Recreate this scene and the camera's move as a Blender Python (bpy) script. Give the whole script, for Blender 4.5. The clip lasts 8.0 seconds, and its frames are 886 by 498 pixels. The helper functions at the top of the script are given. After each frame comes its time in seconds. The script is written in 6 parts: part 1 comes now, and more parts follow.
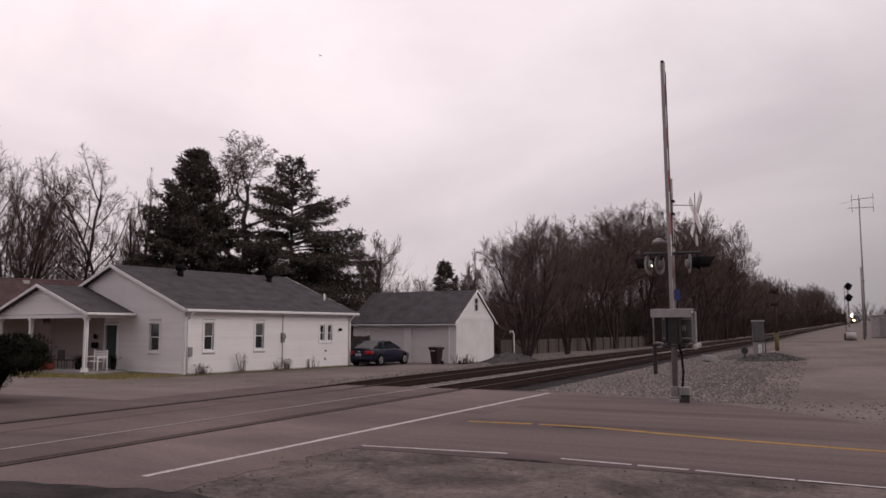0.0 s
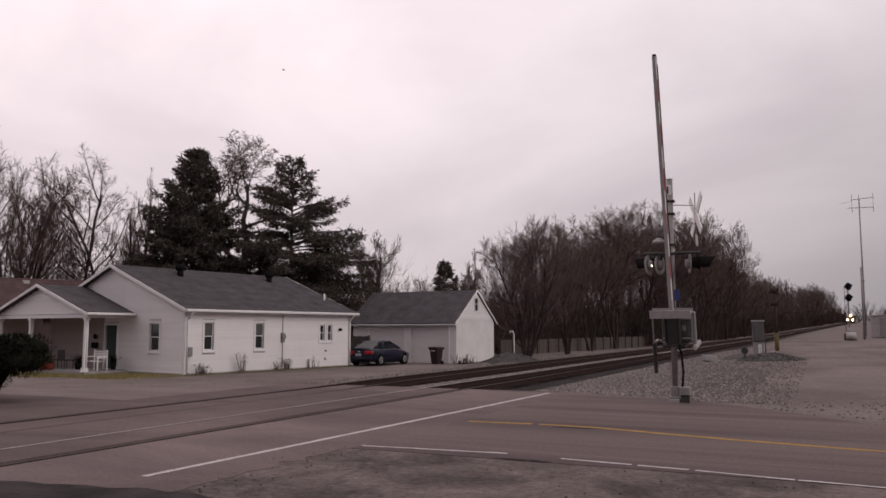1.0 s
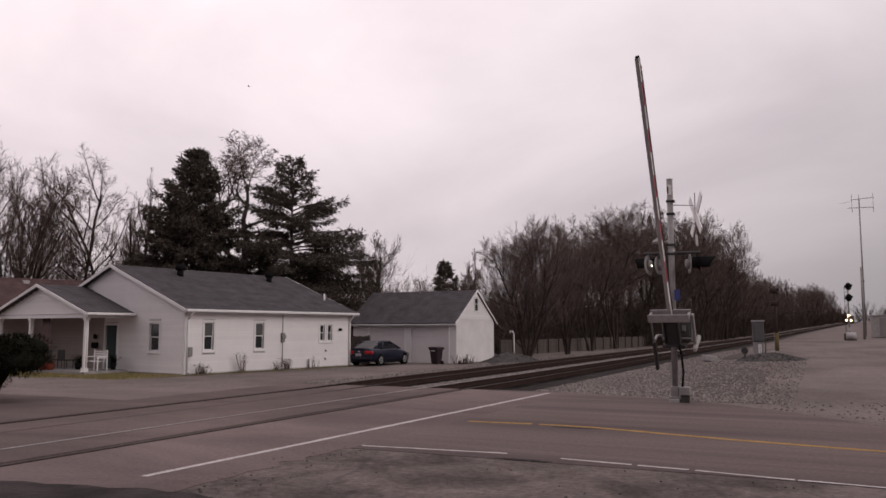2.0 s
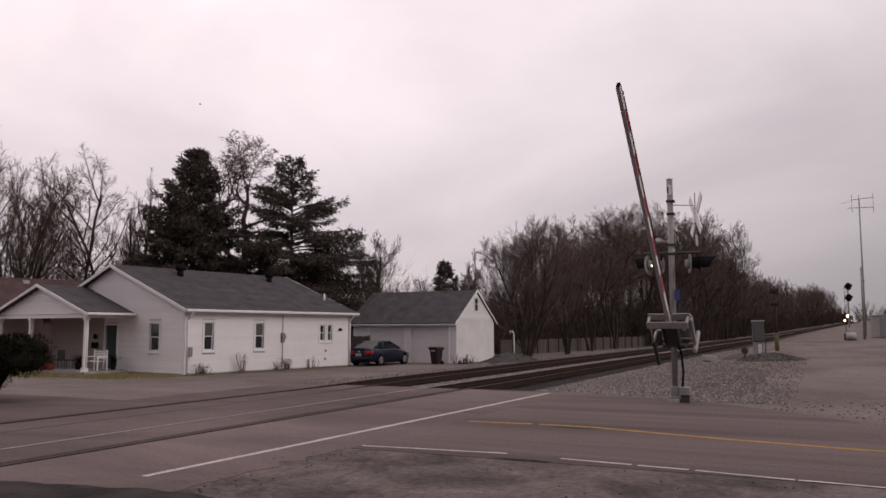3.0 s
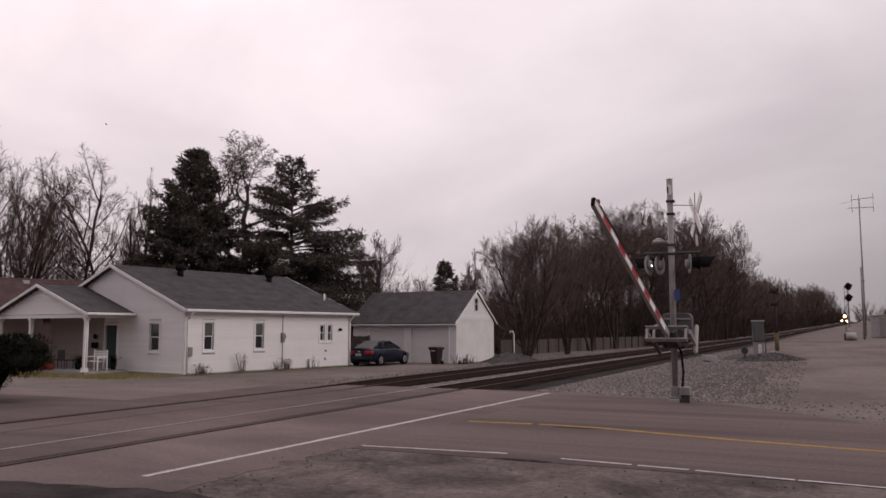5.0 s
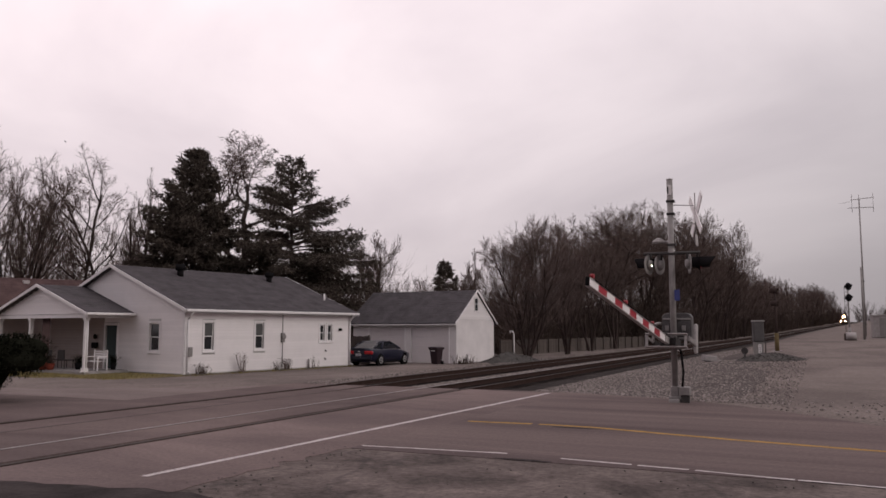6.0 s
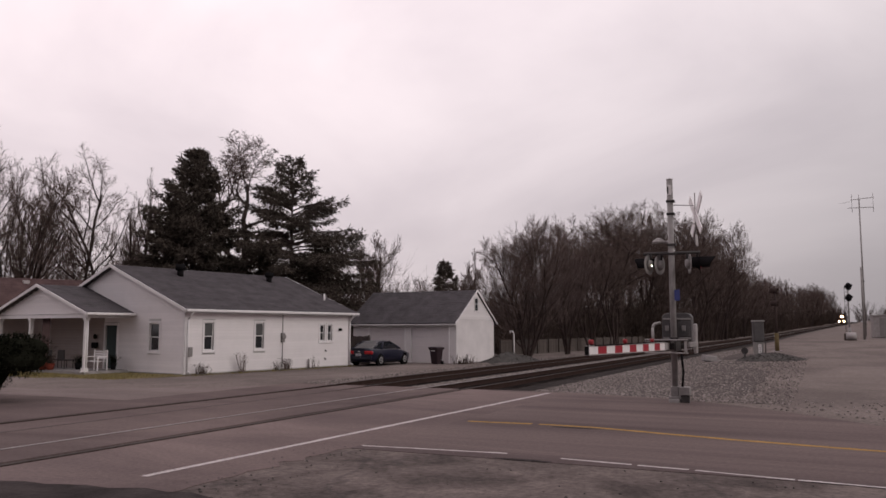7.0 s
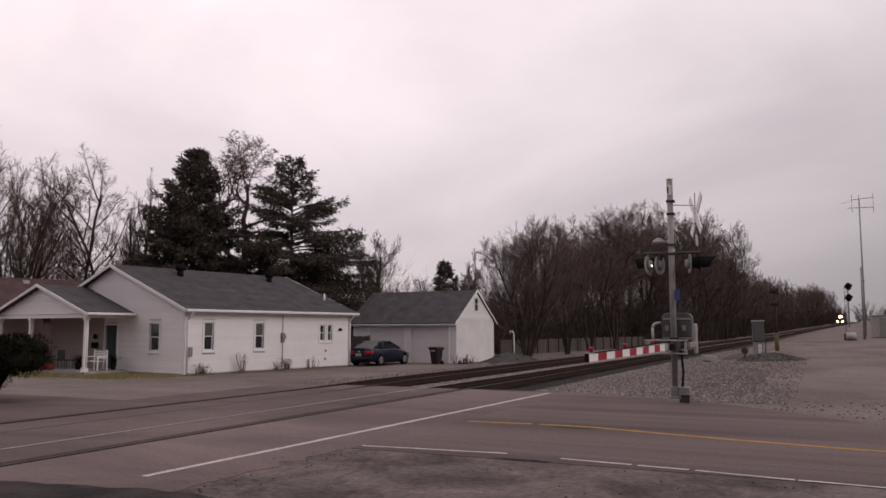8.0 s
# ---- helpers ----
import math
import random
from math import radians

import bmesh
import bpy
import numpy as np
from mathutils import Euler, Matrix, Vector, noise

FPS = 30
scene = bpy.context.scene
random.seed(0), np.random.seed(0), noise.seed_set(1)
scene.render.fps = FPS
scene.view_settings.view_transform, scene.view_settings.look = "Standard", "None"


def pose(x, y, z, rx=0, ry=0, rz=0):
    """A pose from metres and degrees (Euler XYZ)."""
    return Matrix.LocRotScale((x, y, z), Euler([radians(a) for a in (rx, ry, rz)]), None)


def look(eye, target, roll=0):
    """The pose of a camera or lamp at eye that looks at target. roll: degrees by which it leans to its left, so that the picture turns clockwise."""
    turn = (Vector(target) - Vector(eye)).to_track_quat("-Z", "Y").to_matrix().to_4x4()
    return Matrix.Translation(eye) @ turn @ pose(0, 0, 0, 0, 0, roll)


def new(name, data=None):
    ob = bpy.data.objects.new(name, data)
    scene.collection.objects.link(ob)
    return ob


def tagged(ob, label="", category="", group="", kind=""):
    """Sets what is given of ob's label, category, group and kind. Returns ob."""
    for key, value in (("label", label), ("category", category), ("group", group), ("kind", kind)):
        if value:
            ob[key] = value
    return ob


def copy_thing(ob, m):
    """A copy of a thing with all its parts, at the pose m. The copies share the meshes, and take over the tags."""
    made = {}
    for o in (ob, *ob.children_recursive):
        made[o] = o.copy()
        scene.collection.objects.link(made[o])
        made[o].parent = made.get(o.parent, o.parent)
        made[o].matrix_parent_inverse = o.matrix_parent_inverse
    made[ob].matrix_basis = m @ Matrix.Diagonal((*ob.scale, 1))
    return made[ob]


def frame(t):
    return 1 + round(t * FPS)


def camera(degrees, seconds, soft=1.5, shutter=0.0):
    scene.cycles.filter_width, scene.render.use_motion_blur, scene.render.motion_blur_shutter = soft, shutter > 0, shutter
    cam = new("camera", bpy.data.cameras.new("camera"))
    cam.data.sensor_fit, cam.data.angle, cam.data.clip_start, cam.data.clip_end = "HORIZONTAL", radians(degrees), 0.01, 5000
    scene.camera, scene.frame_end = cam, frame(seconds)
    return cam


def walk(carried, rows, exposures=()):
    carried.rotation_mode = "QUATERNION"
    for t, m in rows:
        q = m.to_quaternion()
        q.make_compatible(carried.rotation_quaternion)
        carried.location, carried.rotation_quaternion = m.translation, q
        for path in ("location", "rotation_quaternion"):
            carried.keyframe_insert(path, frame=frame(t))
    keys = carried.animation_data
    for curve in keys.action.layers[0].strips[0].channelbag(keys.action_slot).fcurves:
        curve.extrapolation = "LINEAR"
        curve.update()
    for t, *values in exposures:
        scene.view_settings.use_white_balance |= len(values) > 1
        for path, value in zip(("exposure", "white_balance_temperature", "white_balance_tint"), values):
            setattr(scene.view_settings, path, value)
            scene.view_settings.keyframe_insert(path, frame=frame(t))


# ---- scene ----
cam = camera(57.81, 8.0, soft=1.6)
walk(cam, [(0.0, look((0, 0, 1.95), (-42.838, 89.811, 11.9))), (8.0, look((0, 0, 1.95), (-42.838, 89.811, 11.9)))],
     exposures=[(0.0, 0.0), (8.0, 0.0)])

# ---- world and sun: pale overcast evening sky ----
world = bpy.data.worlds.new("overcast_sky")
scene.world = world
world.use_nodes = True
wn, wl = world.node_tree.nodes, world.node_tree.links
wn.clear()
w_out = wn.new("ShaderNodeOutputWorld")
w_bg = wn.new("ShaderNodeBackground")
w_bg2 = wn.new("ShaderNodeBackground")
w_add = wn.new("ShaderNodeAddShader")
w_sky = wn.new("ShaderNodeTexSky")
w_sky.sky_type = 'NISHITA'
w_sky.sun_disc = False
w_sky.sun_elevation = radians(31)
w_sky.sun_rotation = radians(96)
w_sky.dust_density = 4.0
w_co = wn.new("ShaderNodeTexCoord")
w_map = wn.new("ShaderNodeMapping")
w_map.inputs["Scale"].default_value = (1.0, 1.0, 2.2)
w_map.inputs["Rotation"].default_value = (0.18, 0.12, 0.3)
w_noise = wn.new("ShaderNodeTexNoise")
w_noise.inputs["Scale"].default_value = 1.5
w_noise.inputs["Detail"].default_value = 7.0
w_noise.inputs["Roughness"].default_value = 0.5
w_noise.inputs["Distortion"].default_value = 0.5
w_ramp = wn.new("ShaderNodeValToRGB")
w_ramp.color_ramp.elements[0].position = 0.30
w_ramp.color_ramp.elements[0].color = (0.58, 0.505, 0.535, 1)
w_ramp.color_ramp.elements[1].position = 0.70
w_ramp.color_ramp.elements[1].color = (0.93, 0.815, 0.83, 1)
# thinner cloud towards the west, where the light comes through
w_dot = wn.new("ShaderNodeVectorMath")
w_dot.operation = 'DOT_PRODUCT'
w_dot.inputs[1].default_value = (-0.74, 0.24, 0.62)
w_rng = wn.new("ShaderNodeMapRange")
w_rng.interpolation_type = 'SMOOTHSTEP'
w_rng.inputs["From Min"].default_value = -0.22
w_rng.inputs["From Max"].default_value = 0.92
w_rng.inputs["To Min"].default_value = 0.35
w_rng.inputs["To Max"].default_value = 1.58
w_mul = wn.new("ShaderNodeVectorMath")
w_mul.operation = 'SCALE'
wl.new(w_co.outputs["Generated"], w_map.inputs["Vector"])
wl.new(w_map.outputs["Vector"], w_noise.inputs["Vector"])
wl.new(w_noise.outputs["Fac"], w_ramp.inputs["Fac"])
wl.new(w_co.outputs["Generated"], w_dot.inputs[0])
wl.new(w_dot.outputs["Value"], w_rng.inputs["Value"])
wl.new(w_ramp.outputs["Color"], w_mul.inputs[0])
w_sep = wn.new("ShaderNodeSeparateXYZ")
w_elev = wn.new("ShaderNodeMapRange")      # an overcast sky is darker towards the horizon
w_elev.inputs["From Min"].default_value = -0.02
w_elev.inputs["From Max"].default_value = 0.42
w_elev.inputs["To Min"].default_value = 0.66
w_elev.inputs["To Max"].default_value = 1.0
w_both = wn.new("ShaderNodeMath")
w_both.operation = 'MULTIPLY'
wl.new(w_co.outputs["Generated"], w_sep.inputs["Vector"])
wl.new(w_sep.outputs["Z"], w_elev.inputs["Value"])
wl.new(w_rng.outputs["Result"], w_both.inputs[0])
wl.new(w_elev.outputs["Result"], w_both.inputs[1])
wl.new(w_both.outputs["Value"], w_mul.inputs["Scale"])
# cooler cloud away from the light
w_tint = wn.new("ShaderNodeValToRGB")
w_tint.color_ramp.elements[0].position = 0.2
w_tint.color_ramp.elements[0].color = (0.955, 0.985, 1.0, 1)
w_tint.color_ramp.elements[1].position = 0.9
w_tint.color_ramp.elements[1].color = (0.99, 0.972, 0.972, 1)
w_col = wn.new("ShaderNodeVectorMath")
w_col.operation = 'MULTIPLY'
wl.new(w_dot.outputs["Value"], w_tint.inputs["Fac"])
wl.new(w_mul.outputs["Vector"], w_col.inputs[0])
wl.new(w_tint.outputs["Color"], w_col.inputs[1])
wl.new(w_col.outputs["Vector"], w_bg2.inputs["Color"])
wl.new(w_sky.outputs["Color"], w_bg.inputs["Color"])
w_bg.inputs["Strength"].default_value = 0.006
w_bg2.inputs["Strength"].default_value = 0.925
wl.new(w_bg.outputs["Background"], w_add.inputs[0])
wl.new(w_bg2.outputs["Background"], w_add.inputs[1])
wl.new(w_add.outputs["Shader"], w_out.inputs["Surface"])

sun_data = bpy.data.lights.new("sun", 'SUN')
sun_data.energy = 1.15
sun_data.angle = radians(35)
sun_data.color = (1.0, 0.93, 0.9)
sun = new("sun", sun_data)
sun.matrix_basis = look((80, -8, 48), (0, 0, 0))


# ---- materials ----
def nd(nt, kind, **kw):
    n = nt.nodes.new(kind)
    for k, v in kw.items():
        n.inputs[k.replace("_", " ")].default_value = v
    return n


def mat(name, col, rough=0.8, var=0.25, scale=6.0, fine=60.0, bump=0.15, metal=0.0, tint=None, per_object=0.0,
        island=0.0, stretch=(1, 1, 1), spec=0.3):
    """Two scales of variation round a base colour, with fine relief."""
    m = bpy.data.materials.new(name)
    m.use_nodes = True
    nt = m.node_tree
    bs = nt.nodes["Principled BSDF"]
    tc = nt.nodes.new("ShaderNodeTexCoord")
    mp = nd(nt, "ShaderNodeMapping", Scale=stretch)
    nt.links.new(tc.outputs["Object"], mp.inputs["Vector"])
    n1 = nd(nt, "ShaderNodeTexNoise", Scale=scale, Detail=4.0, Roughness=0.6)
    n2 = nd(nt, "ShaderNodeTexNoise", Scale=fine, Detail=3.0, Roughness=0.7)
    nt.links.new(mp.outputs["Vector"], n1.inputs["Vector"])
    nt.links.new(mp.outputs["Vector"], n2.inputs["Vector"])
    mx = nd(nt, "ShaderNodeMath")
    mx.operation = 'ADD'
    nt.links.new(n1.outputs["Fac"], mx.inputs[0])
    nt.links.new(n2.outputs["Fac"], mx.inputs[1])
    rg = nd(nt, "ShaderNodeMapRange")
    rg.inputs["From Min"].default_value, rg.inputs["From Max"].default_value = 0.7, 1.3
    nt.links.new(mx.outputs["Value"], rg.inputs["Value"])
    cr = nt.nodes.new("ShaderNodeValToRGB")
    t = tint or col
    cr.color_ramp.elements[0].color = (*[c * (1 - var) for c in col], 1)
    cr.color_ramp.elements[1].color = (*[min(1, c * (1 + var)) for c in t], 1)
    nt.links.new(rg.outputs["Result"], cr.inputs["Fac"])
    colour = cr.outputs["Color"]
    if per_object or island:
        src = nt.nodes.new("ShaderNodeObjectInfo") if per_object else nt.nodes.new("ShaderNodeNewGeometry")
        amount = per_object or island
        r2 = nd(nt, "ShaderNodeMapRange")
        r2.inputs["To Min"].default_value, r2.inputs["To Max"].default_value = 1 - amount, 1 + amount
        nt.links.new(src.outputs["Random" if per_object else "Random Per Island"], r2.inputs["Value"])
        sc = nt.nodes.new("ShaderNodeVectorMath")
        sc.operation = 'SCALE'
        nt.links.new(colour, sc.inputs[0])
        nt.links.new(r2.outputs["Result"], sc.inputs["Scale"])
        colour = sc.outputs["Vector"]
    nt.links.new(colour, bs.inputs["Base Color"])
    bs.inputs["Roughness"].default_value = rough
    bs.inputs["Metallic"].default_value = metal
    bs.inputs["Specular IOR Level"].default_value = spec if rough < 0.75 else 0.0
    if bump:
        bp = nd(nt, "ShaderNodeBump", Strength=min(1.0, bump), Distance=0.02)
        nt.links.new(n2.outputs["Fac"], bp.inputs["Height"])
        nt.links.new(bp.outputs["Normal"], bs.inputs["Normal"])
    return m


def glow(name, col, strength):
    m = bpy.data.materials.new(name)
    m.use_nodes = True
    bs = m.node_tree.nodes["Principled BSDF"]
    bs.inputs["Base Color"].default_value = (*col, 1)
    bs.inputs["Emission Color"].default_value = (*col, 1)
    bs.inputs["Emission Strength"].default_value = strength
    return m


def glass(name, col=(0.02, 0.022, 0.025), rough=0.05):
    m = bpy.data.materials.new(name)
    m.use_nodes = True
    bs = m.node_tree.nodes["Principled BSDF"]
    bs.inputs["Base Color"].default_value = (*col, 1)
    bs.inputs["Roughness"].default_value = rough
    bs.inputs["Specular IOR Level"].default_value = 0.5
    return m


M_SIDING = mat("white_vinyl_siding", (0.74, 0.70, 0.71), 0.55, 0.05, 1.2, 40, 0.05, per_object=0.035)
M_TRIM = mat("white_painted_trim", (0.72, 0.69, 0.70), 0.5, 0.06, 3, 40, 0.04)
# porch shade put into the colour: beige in place of the white siding
M_PORCHSHADE = mat("porch_shade_beige_boards", (0.34, 0.285, 0.27), 0.7, 0.1, 1.5, 40, 0.05, per_object=0.05)
M_WALL = mat("plain_wall_board", (0.5, 0.48, 0.48), 0.8, 0.1, 3, 30, 0.05)
M_BLOCK = mat("painted_block_wall", (0.68, 0.64, 0.65), 0.7, 0.14, 0.9, 14, 0.15)
M_GDOOR = mat("painted_garage_door", (0.66, 0.61, 0.62), 0.55, 0.06, 1.5, 30, 0.05, per_object=0.03)
M_SHINGLE = mat("grey_asphalt_shingle", (0.085, 0.078, 0.084), 0.95, 0.3, 1.5, 25, 0.5, per_object=0.05)
M_BROWNROOF = mat("brown_shingle", (0.09, 0.06, 0.06), 0.95, 0.3, 1.5, 25, 0.5)
M_GLASS = glass("dark_window_glass")
M_CURTAIN = mat("grey_curtain_cloth", (0.10, 0.10, 0.10), 0.9, 0.15, 6, 40, 0.1, stretch=(12, 12, 1))
M_DOOR = mat("dark_green_door_paint", (0.012, 0.028, 0.028), 0.5, 0.15, 3, 40, 0.05)
M_BLACK = mat("black_plastic", (0.014, 0.013, 0.014), 0.8, 0.2, 8, 60, 0.05)
M_GALV = mat("galvanised_steel", (0.24, 0.222, 0.22), 0.55, 0.22, 5, 50, 0.08, metal=0.2)
M_ALU = mat("weathered_aluminium_paint", (0.34, 0.315, 0.312), 0.55, 0.2, 4, 40, 0.08, metal=0.15)
M_DARKSTEEL = mat("dark_weathered_steel", (0.05, 0.045, 0.045), 0.6, 0.25, 6, 50, 0.1, metal=0.3)
M_RED = mat("red_reflective_sheeting", (0.33, 0.012, 0.028), 0.45, 0.12, 6, 60, 0.02)
M_WHITE = mat("white_reflective_sheeting", (0.78, 0.74, 0.75), 0.45, 0.08, 6, 60, 0.02)
M_BLUE = mat("blue_sign_paint", (0.05, 0.06, 0.19), 0.5, 0.1, 6, 60, 0.02)
M_CONCRETE = mat("weathered_concrete", (0.30, 0.28, 0.28), 0.9, 0.2, 3, 40, 0.25)
M_WOOD = mat("grey_weathered_fence_wood", (0.105, 0.088, 0.082), 0.9, 0.25, 3, 40, 0.3, per_object=0.2, stretch=(4, 4, 0.5))
M_TIE = mat("creosote_sleeper", (0.03, 0.025, 0.024), 0.95, 0.35, 4, 40, 0.4, per_object=0.2)
M_RAIL = mat("rusty_rail_web", (0.045, 0.03, 0.027), 0.8, 0.3, 5, 60, 0.2)
M_RAILTOP = mat("worn_bright_rail_head", (0.22, 0.20, 0.20), 0.5, 0.25, 3, 40, 0.02, metal=0.3)
M_BARK = mat("dark_bark", (0.055, 0.041, 0.039), 0.95, 0.35, 3, 30, 0.5)
M_TWIG = mat("bare_twigs", (0.11, 0.083, 0.076), 0.95, 0.3, 2, 20, 0, island=0.3)
M_TWIG2 = mat("pale_bare_twigs", (0.135, 0.102, 0.096), 0.95, 0.3, 2, 20, 0, island=0.3)
M_NEEDLE = mat("dark_evergreen_needles", (0.07, 0.058, 0.05), 0.9, 0.4, 1.5, 20, 0, island=0.5)
M_HEDGE = mat("dark_clipped_yew", (0.012, 0.0125, 0.009), 0.9, 0.4, 3, 20, 0, island=0.5)
M_GRASS = mat("dry_winter_grass", (0.20, 0.165, 0.075), 0.95, 0.35, 3, 20, 0, island=0.35)
M_STONE = mat("ballast_stone", (0.195, 0.17, 0.163), 0.9, 0.3, 6, 30, 0.2, island=0.55)
M_PILE = mat("dark_crushed_gravel", (0.075, 0.07, 0.068), 0.95, 0.4, 4, 30, 0.4, island=0.4)
M_LINE = mat("worn_white_road_paint", (0.46, 0.42, 0.42), 0.8, 0.25, 5, 30, 0.15)
M_YELLOW = mat("worn_yellow_road_paint", (0.36, 0.225, 0.08), 0.8, 0.3, 4, 25, 0.15)
M_CARPAINT = mat("navy_car_paint", (0.004, 0.005, 0.018), 0.3, 0.1, 3, 50, 0, spec=0.35)
M_CARGLASS = glass("car_glass", (0.012, 0.014, 0.018), 0.04)
# sky reflection put into the base colour as pale grey
M_REARGLASS = mat("rear_glass_sky_sheen", (0.22, 0.215, 0.22), 0.15, 0.08, 4, 50, 0, spec=0.6)
M_TYRE = mat("tyre_rubber", (0.012, 0.012, 0.012), 0.85, 0.2, 10, 60, 0.1)
M_RIM = mat("silver_alloy", (0.5, 0.49, 0.5), 0.3, 0.08, 8, 50, 0, metal=0.7)
M_TAIL = mat("red_tail_lens", (0.35, 0.01, 0.015), 0.2, 0.1, 10, 60, 0)
M_REDLENS = mat("dim_red_signal_lens", (0.16, 0.006, 0.012), 0.3, 0.1, 10, 60, 0)
M_ORANGE = mat("terracotta_pot", (0.20, 0.05, 0.035), 0.8, 0.2, 8, 60, 0.1)
M_BROWN = mat("dry_brush_brown", (0.075, 0.057, 0.05), 0.95, 0.3, 3, 20, 0, island=0.4)
M_HEADLIGHT = glow("lit_headlight", (1.0, 0.58, 0.28), 45.0)
M_ARMLAMP = glow("lit_red_arm_lamp", (0.2, 0.004, 0.01), 0.1)
M_BULB = glow("lit_white_bulb", (1.0, 0.95, 0.75), 5.0)
M_DULLHEAD = mat("dull_rail_head", (0.06, 0.048, 0.045), 0.7, 0.3, 3, 40, 0.05, metal=0.1, spec=0.15)
M_CASE = mat("dark_grey_case_paint", (0.08, 0.074, 0.076), 0.55, 0.2, 5, 40, 0.08)
M_TRAIN = mat("dark_locomotive_paint", (0.03, 0.025, 0.03), 0.6, 0.2, 2, 20, 0.05)
M_YELLOWPAINT = mat("faded_yellow_post_paint", (0.13, 0.1, 0.055), 0.8, 0.2, 5, 40, 0.1)


def surface_mat(name, col_a, col_b, big, fine, bump, crack=0.0, rough=0.9, dark=(0.05, 0.045, 0.045), stretch=(1, 1, 1), grit=0.0, worn=None):
    """Paving or earth: broad stains, medium patches, grit, and cracks."""
    m = bpy.data.materials.new(name)
    m.use_nodes = True
    nt = m.node_tree
    bs = nt.nodes["Principled BSDF"]
    tc = nt.nodes.new("ShaderNodeTexCoord")
    mp = nd(nt, "ShaderNodeMapping", Scale=stretch)
    nt.links.new(tc.outputs["Object"], mp.inputs["Vector"])
    n1 = nd(nt, "ShaderNodeTexNoise", Scale=big, Detail=6.0, Roughness=0.62, Distortion=0.6)
    nt.links.new(mp.outputs["Vector"], n1.inputs["Vector"])
    n2 = nd(nt, "ShaderNodeTexNoise", Scale=fine, Detail=4.0, Roughness=0.75)
    nt.links.new(tc.outputs["Object"], n2.inputs["Vector"])
    r1 = nt.nodes.new("ShaderNodeValToRGB")
    r1.color_ramp.elements[0].position, r1.color_ramp.elements[1].position = 0.35, 0.68
    r1.color_ramp.elements[0].color, r1.color_ramp.elements[1].color = (*col_a, 1), (*col_b, 1)
    nt.links.new(n1.outputs["Fac"], r1.inputs["Fac"])
    r2 = nd(nt, "ShaderNodeMapRange")
    r2.inputs["From Min"].default_value, r2.inputs["From Max"].default_value = 0.3, 0.7
    r2.inputs["To Min"].default_value, r2.inputs["To Max"].default_value = 0.8 - grit, 1.2 + grit
    nt.links.new(n2.outputs["Fac"], r2.inputs["Value"])
    sc = nt.nodes.new("ShaderNodeVectorMath")
    sc.operation = 'SCALE'
    nt.links.new(r1.outputs["Color"], sc.inputs[0])
    nt.links.new(r2.outputs["Result"], sc.inputs["Scale"])
    colour = sc.outputs["Vector"]
    if worn:
        # scuffed pale band beside the rails, fading out across the road with a ragged margin
        sp = nt.nodes.new("ShaderNodeSeparateXYZ")
        nt.links.new(tc.outputs["Object"], sp.inputs["Vector"])
        jag = nd(nt, "ShaderNodeMath")
        jag.operation = 'MULTIPLY_ADD'
        jag.inputs[1].default_value = 5.0
        nt.links.new(n1.outputs["Fac"], jag.inputs[0])
        nt.links.new(sp.outputs["X"], jag.inputs[2])
        fade = nd(nt, "ShaderNodeMapRange")
        fade.interpolation_type = 'SMOOTHSTEP'
        fade.inputs["From Min"].default_value, fade.inputs["From Max"].default_value = -7.6, -2.6
        fade.inputs["To Min"].default_value, fade.inputs["To Max"].default_value = worn, 1.0
        nt.links.new(jag.outputs["Value"], fade.inputs["Value"])
        sc2 = nt.nodes.new("ShaderNodeVectorMath")
        sc2.operation = 'SCALE'
        nt.links.new(colour, sc2.inputs[0])
        nt.links.new(fade.outputs["Result"], sc2.inputs["Scale"])
        colour = sc2.outputs["Vector"]
    if crack:
        vo = nd(nt, "ShaderNodeTexVoronoi", Scale=crack)
        vo.feature = 'DISTANCE_TO_EDGE'
        wob = nd(nt, "ShaderNodeTexNoise", Scale=1.3, Detail=4.0)
        add = nt.nodes.new("ShaderNodeVectorMath")
        add.operation = 'ADD'
        nt.links.new(tc.outputs["Object"], wob.inputs["Vector"])
        nt.links.new(tc.outputs["Object"], add.inputs[0])
        nt.links.new(wob.outputs["Color"], add.inputs[1])
        nt.links.new(add.outputs["Vector"], vo.inputs["Vector"])
        lt = nd(nt, "ShaderNodeMapRange")
        lt.inputs["From Min"].default_value, lt.inputs["From Max"].default_value = -0.02, 0.02
        nt.links.new(vo.outputs["Distance"], lt.inputs["Value"])
        mix = nt.nodes.new("ShaderNodeMix")
        mix.data_type = 'RGBA'
        mix.inputs["A"].default_value = (*dark, 1)
        nt.links.new(lt.outputs["Result"], mix.inputs["Factor"])
        nt.links.new(colour, mix.inputs["B"])
        colour = mix.outputs["Result"]
    nt.links.new(colour, bs.inputs["Base Color"])
    bs.inputs["Roughness"].default_value = rough
    bs.inputs["Specular IOR Level"].default_value = 0.04
    bp = nd(nt, "ShaderNodeBump", Strength=bump, Distance=0.03)
    nt.links.new(n2.outputs["Fac"], bp.inputs["Height"])
    nt.links.new(bp.outputs["Normal"], bs.inputs["Normal"])
    return m


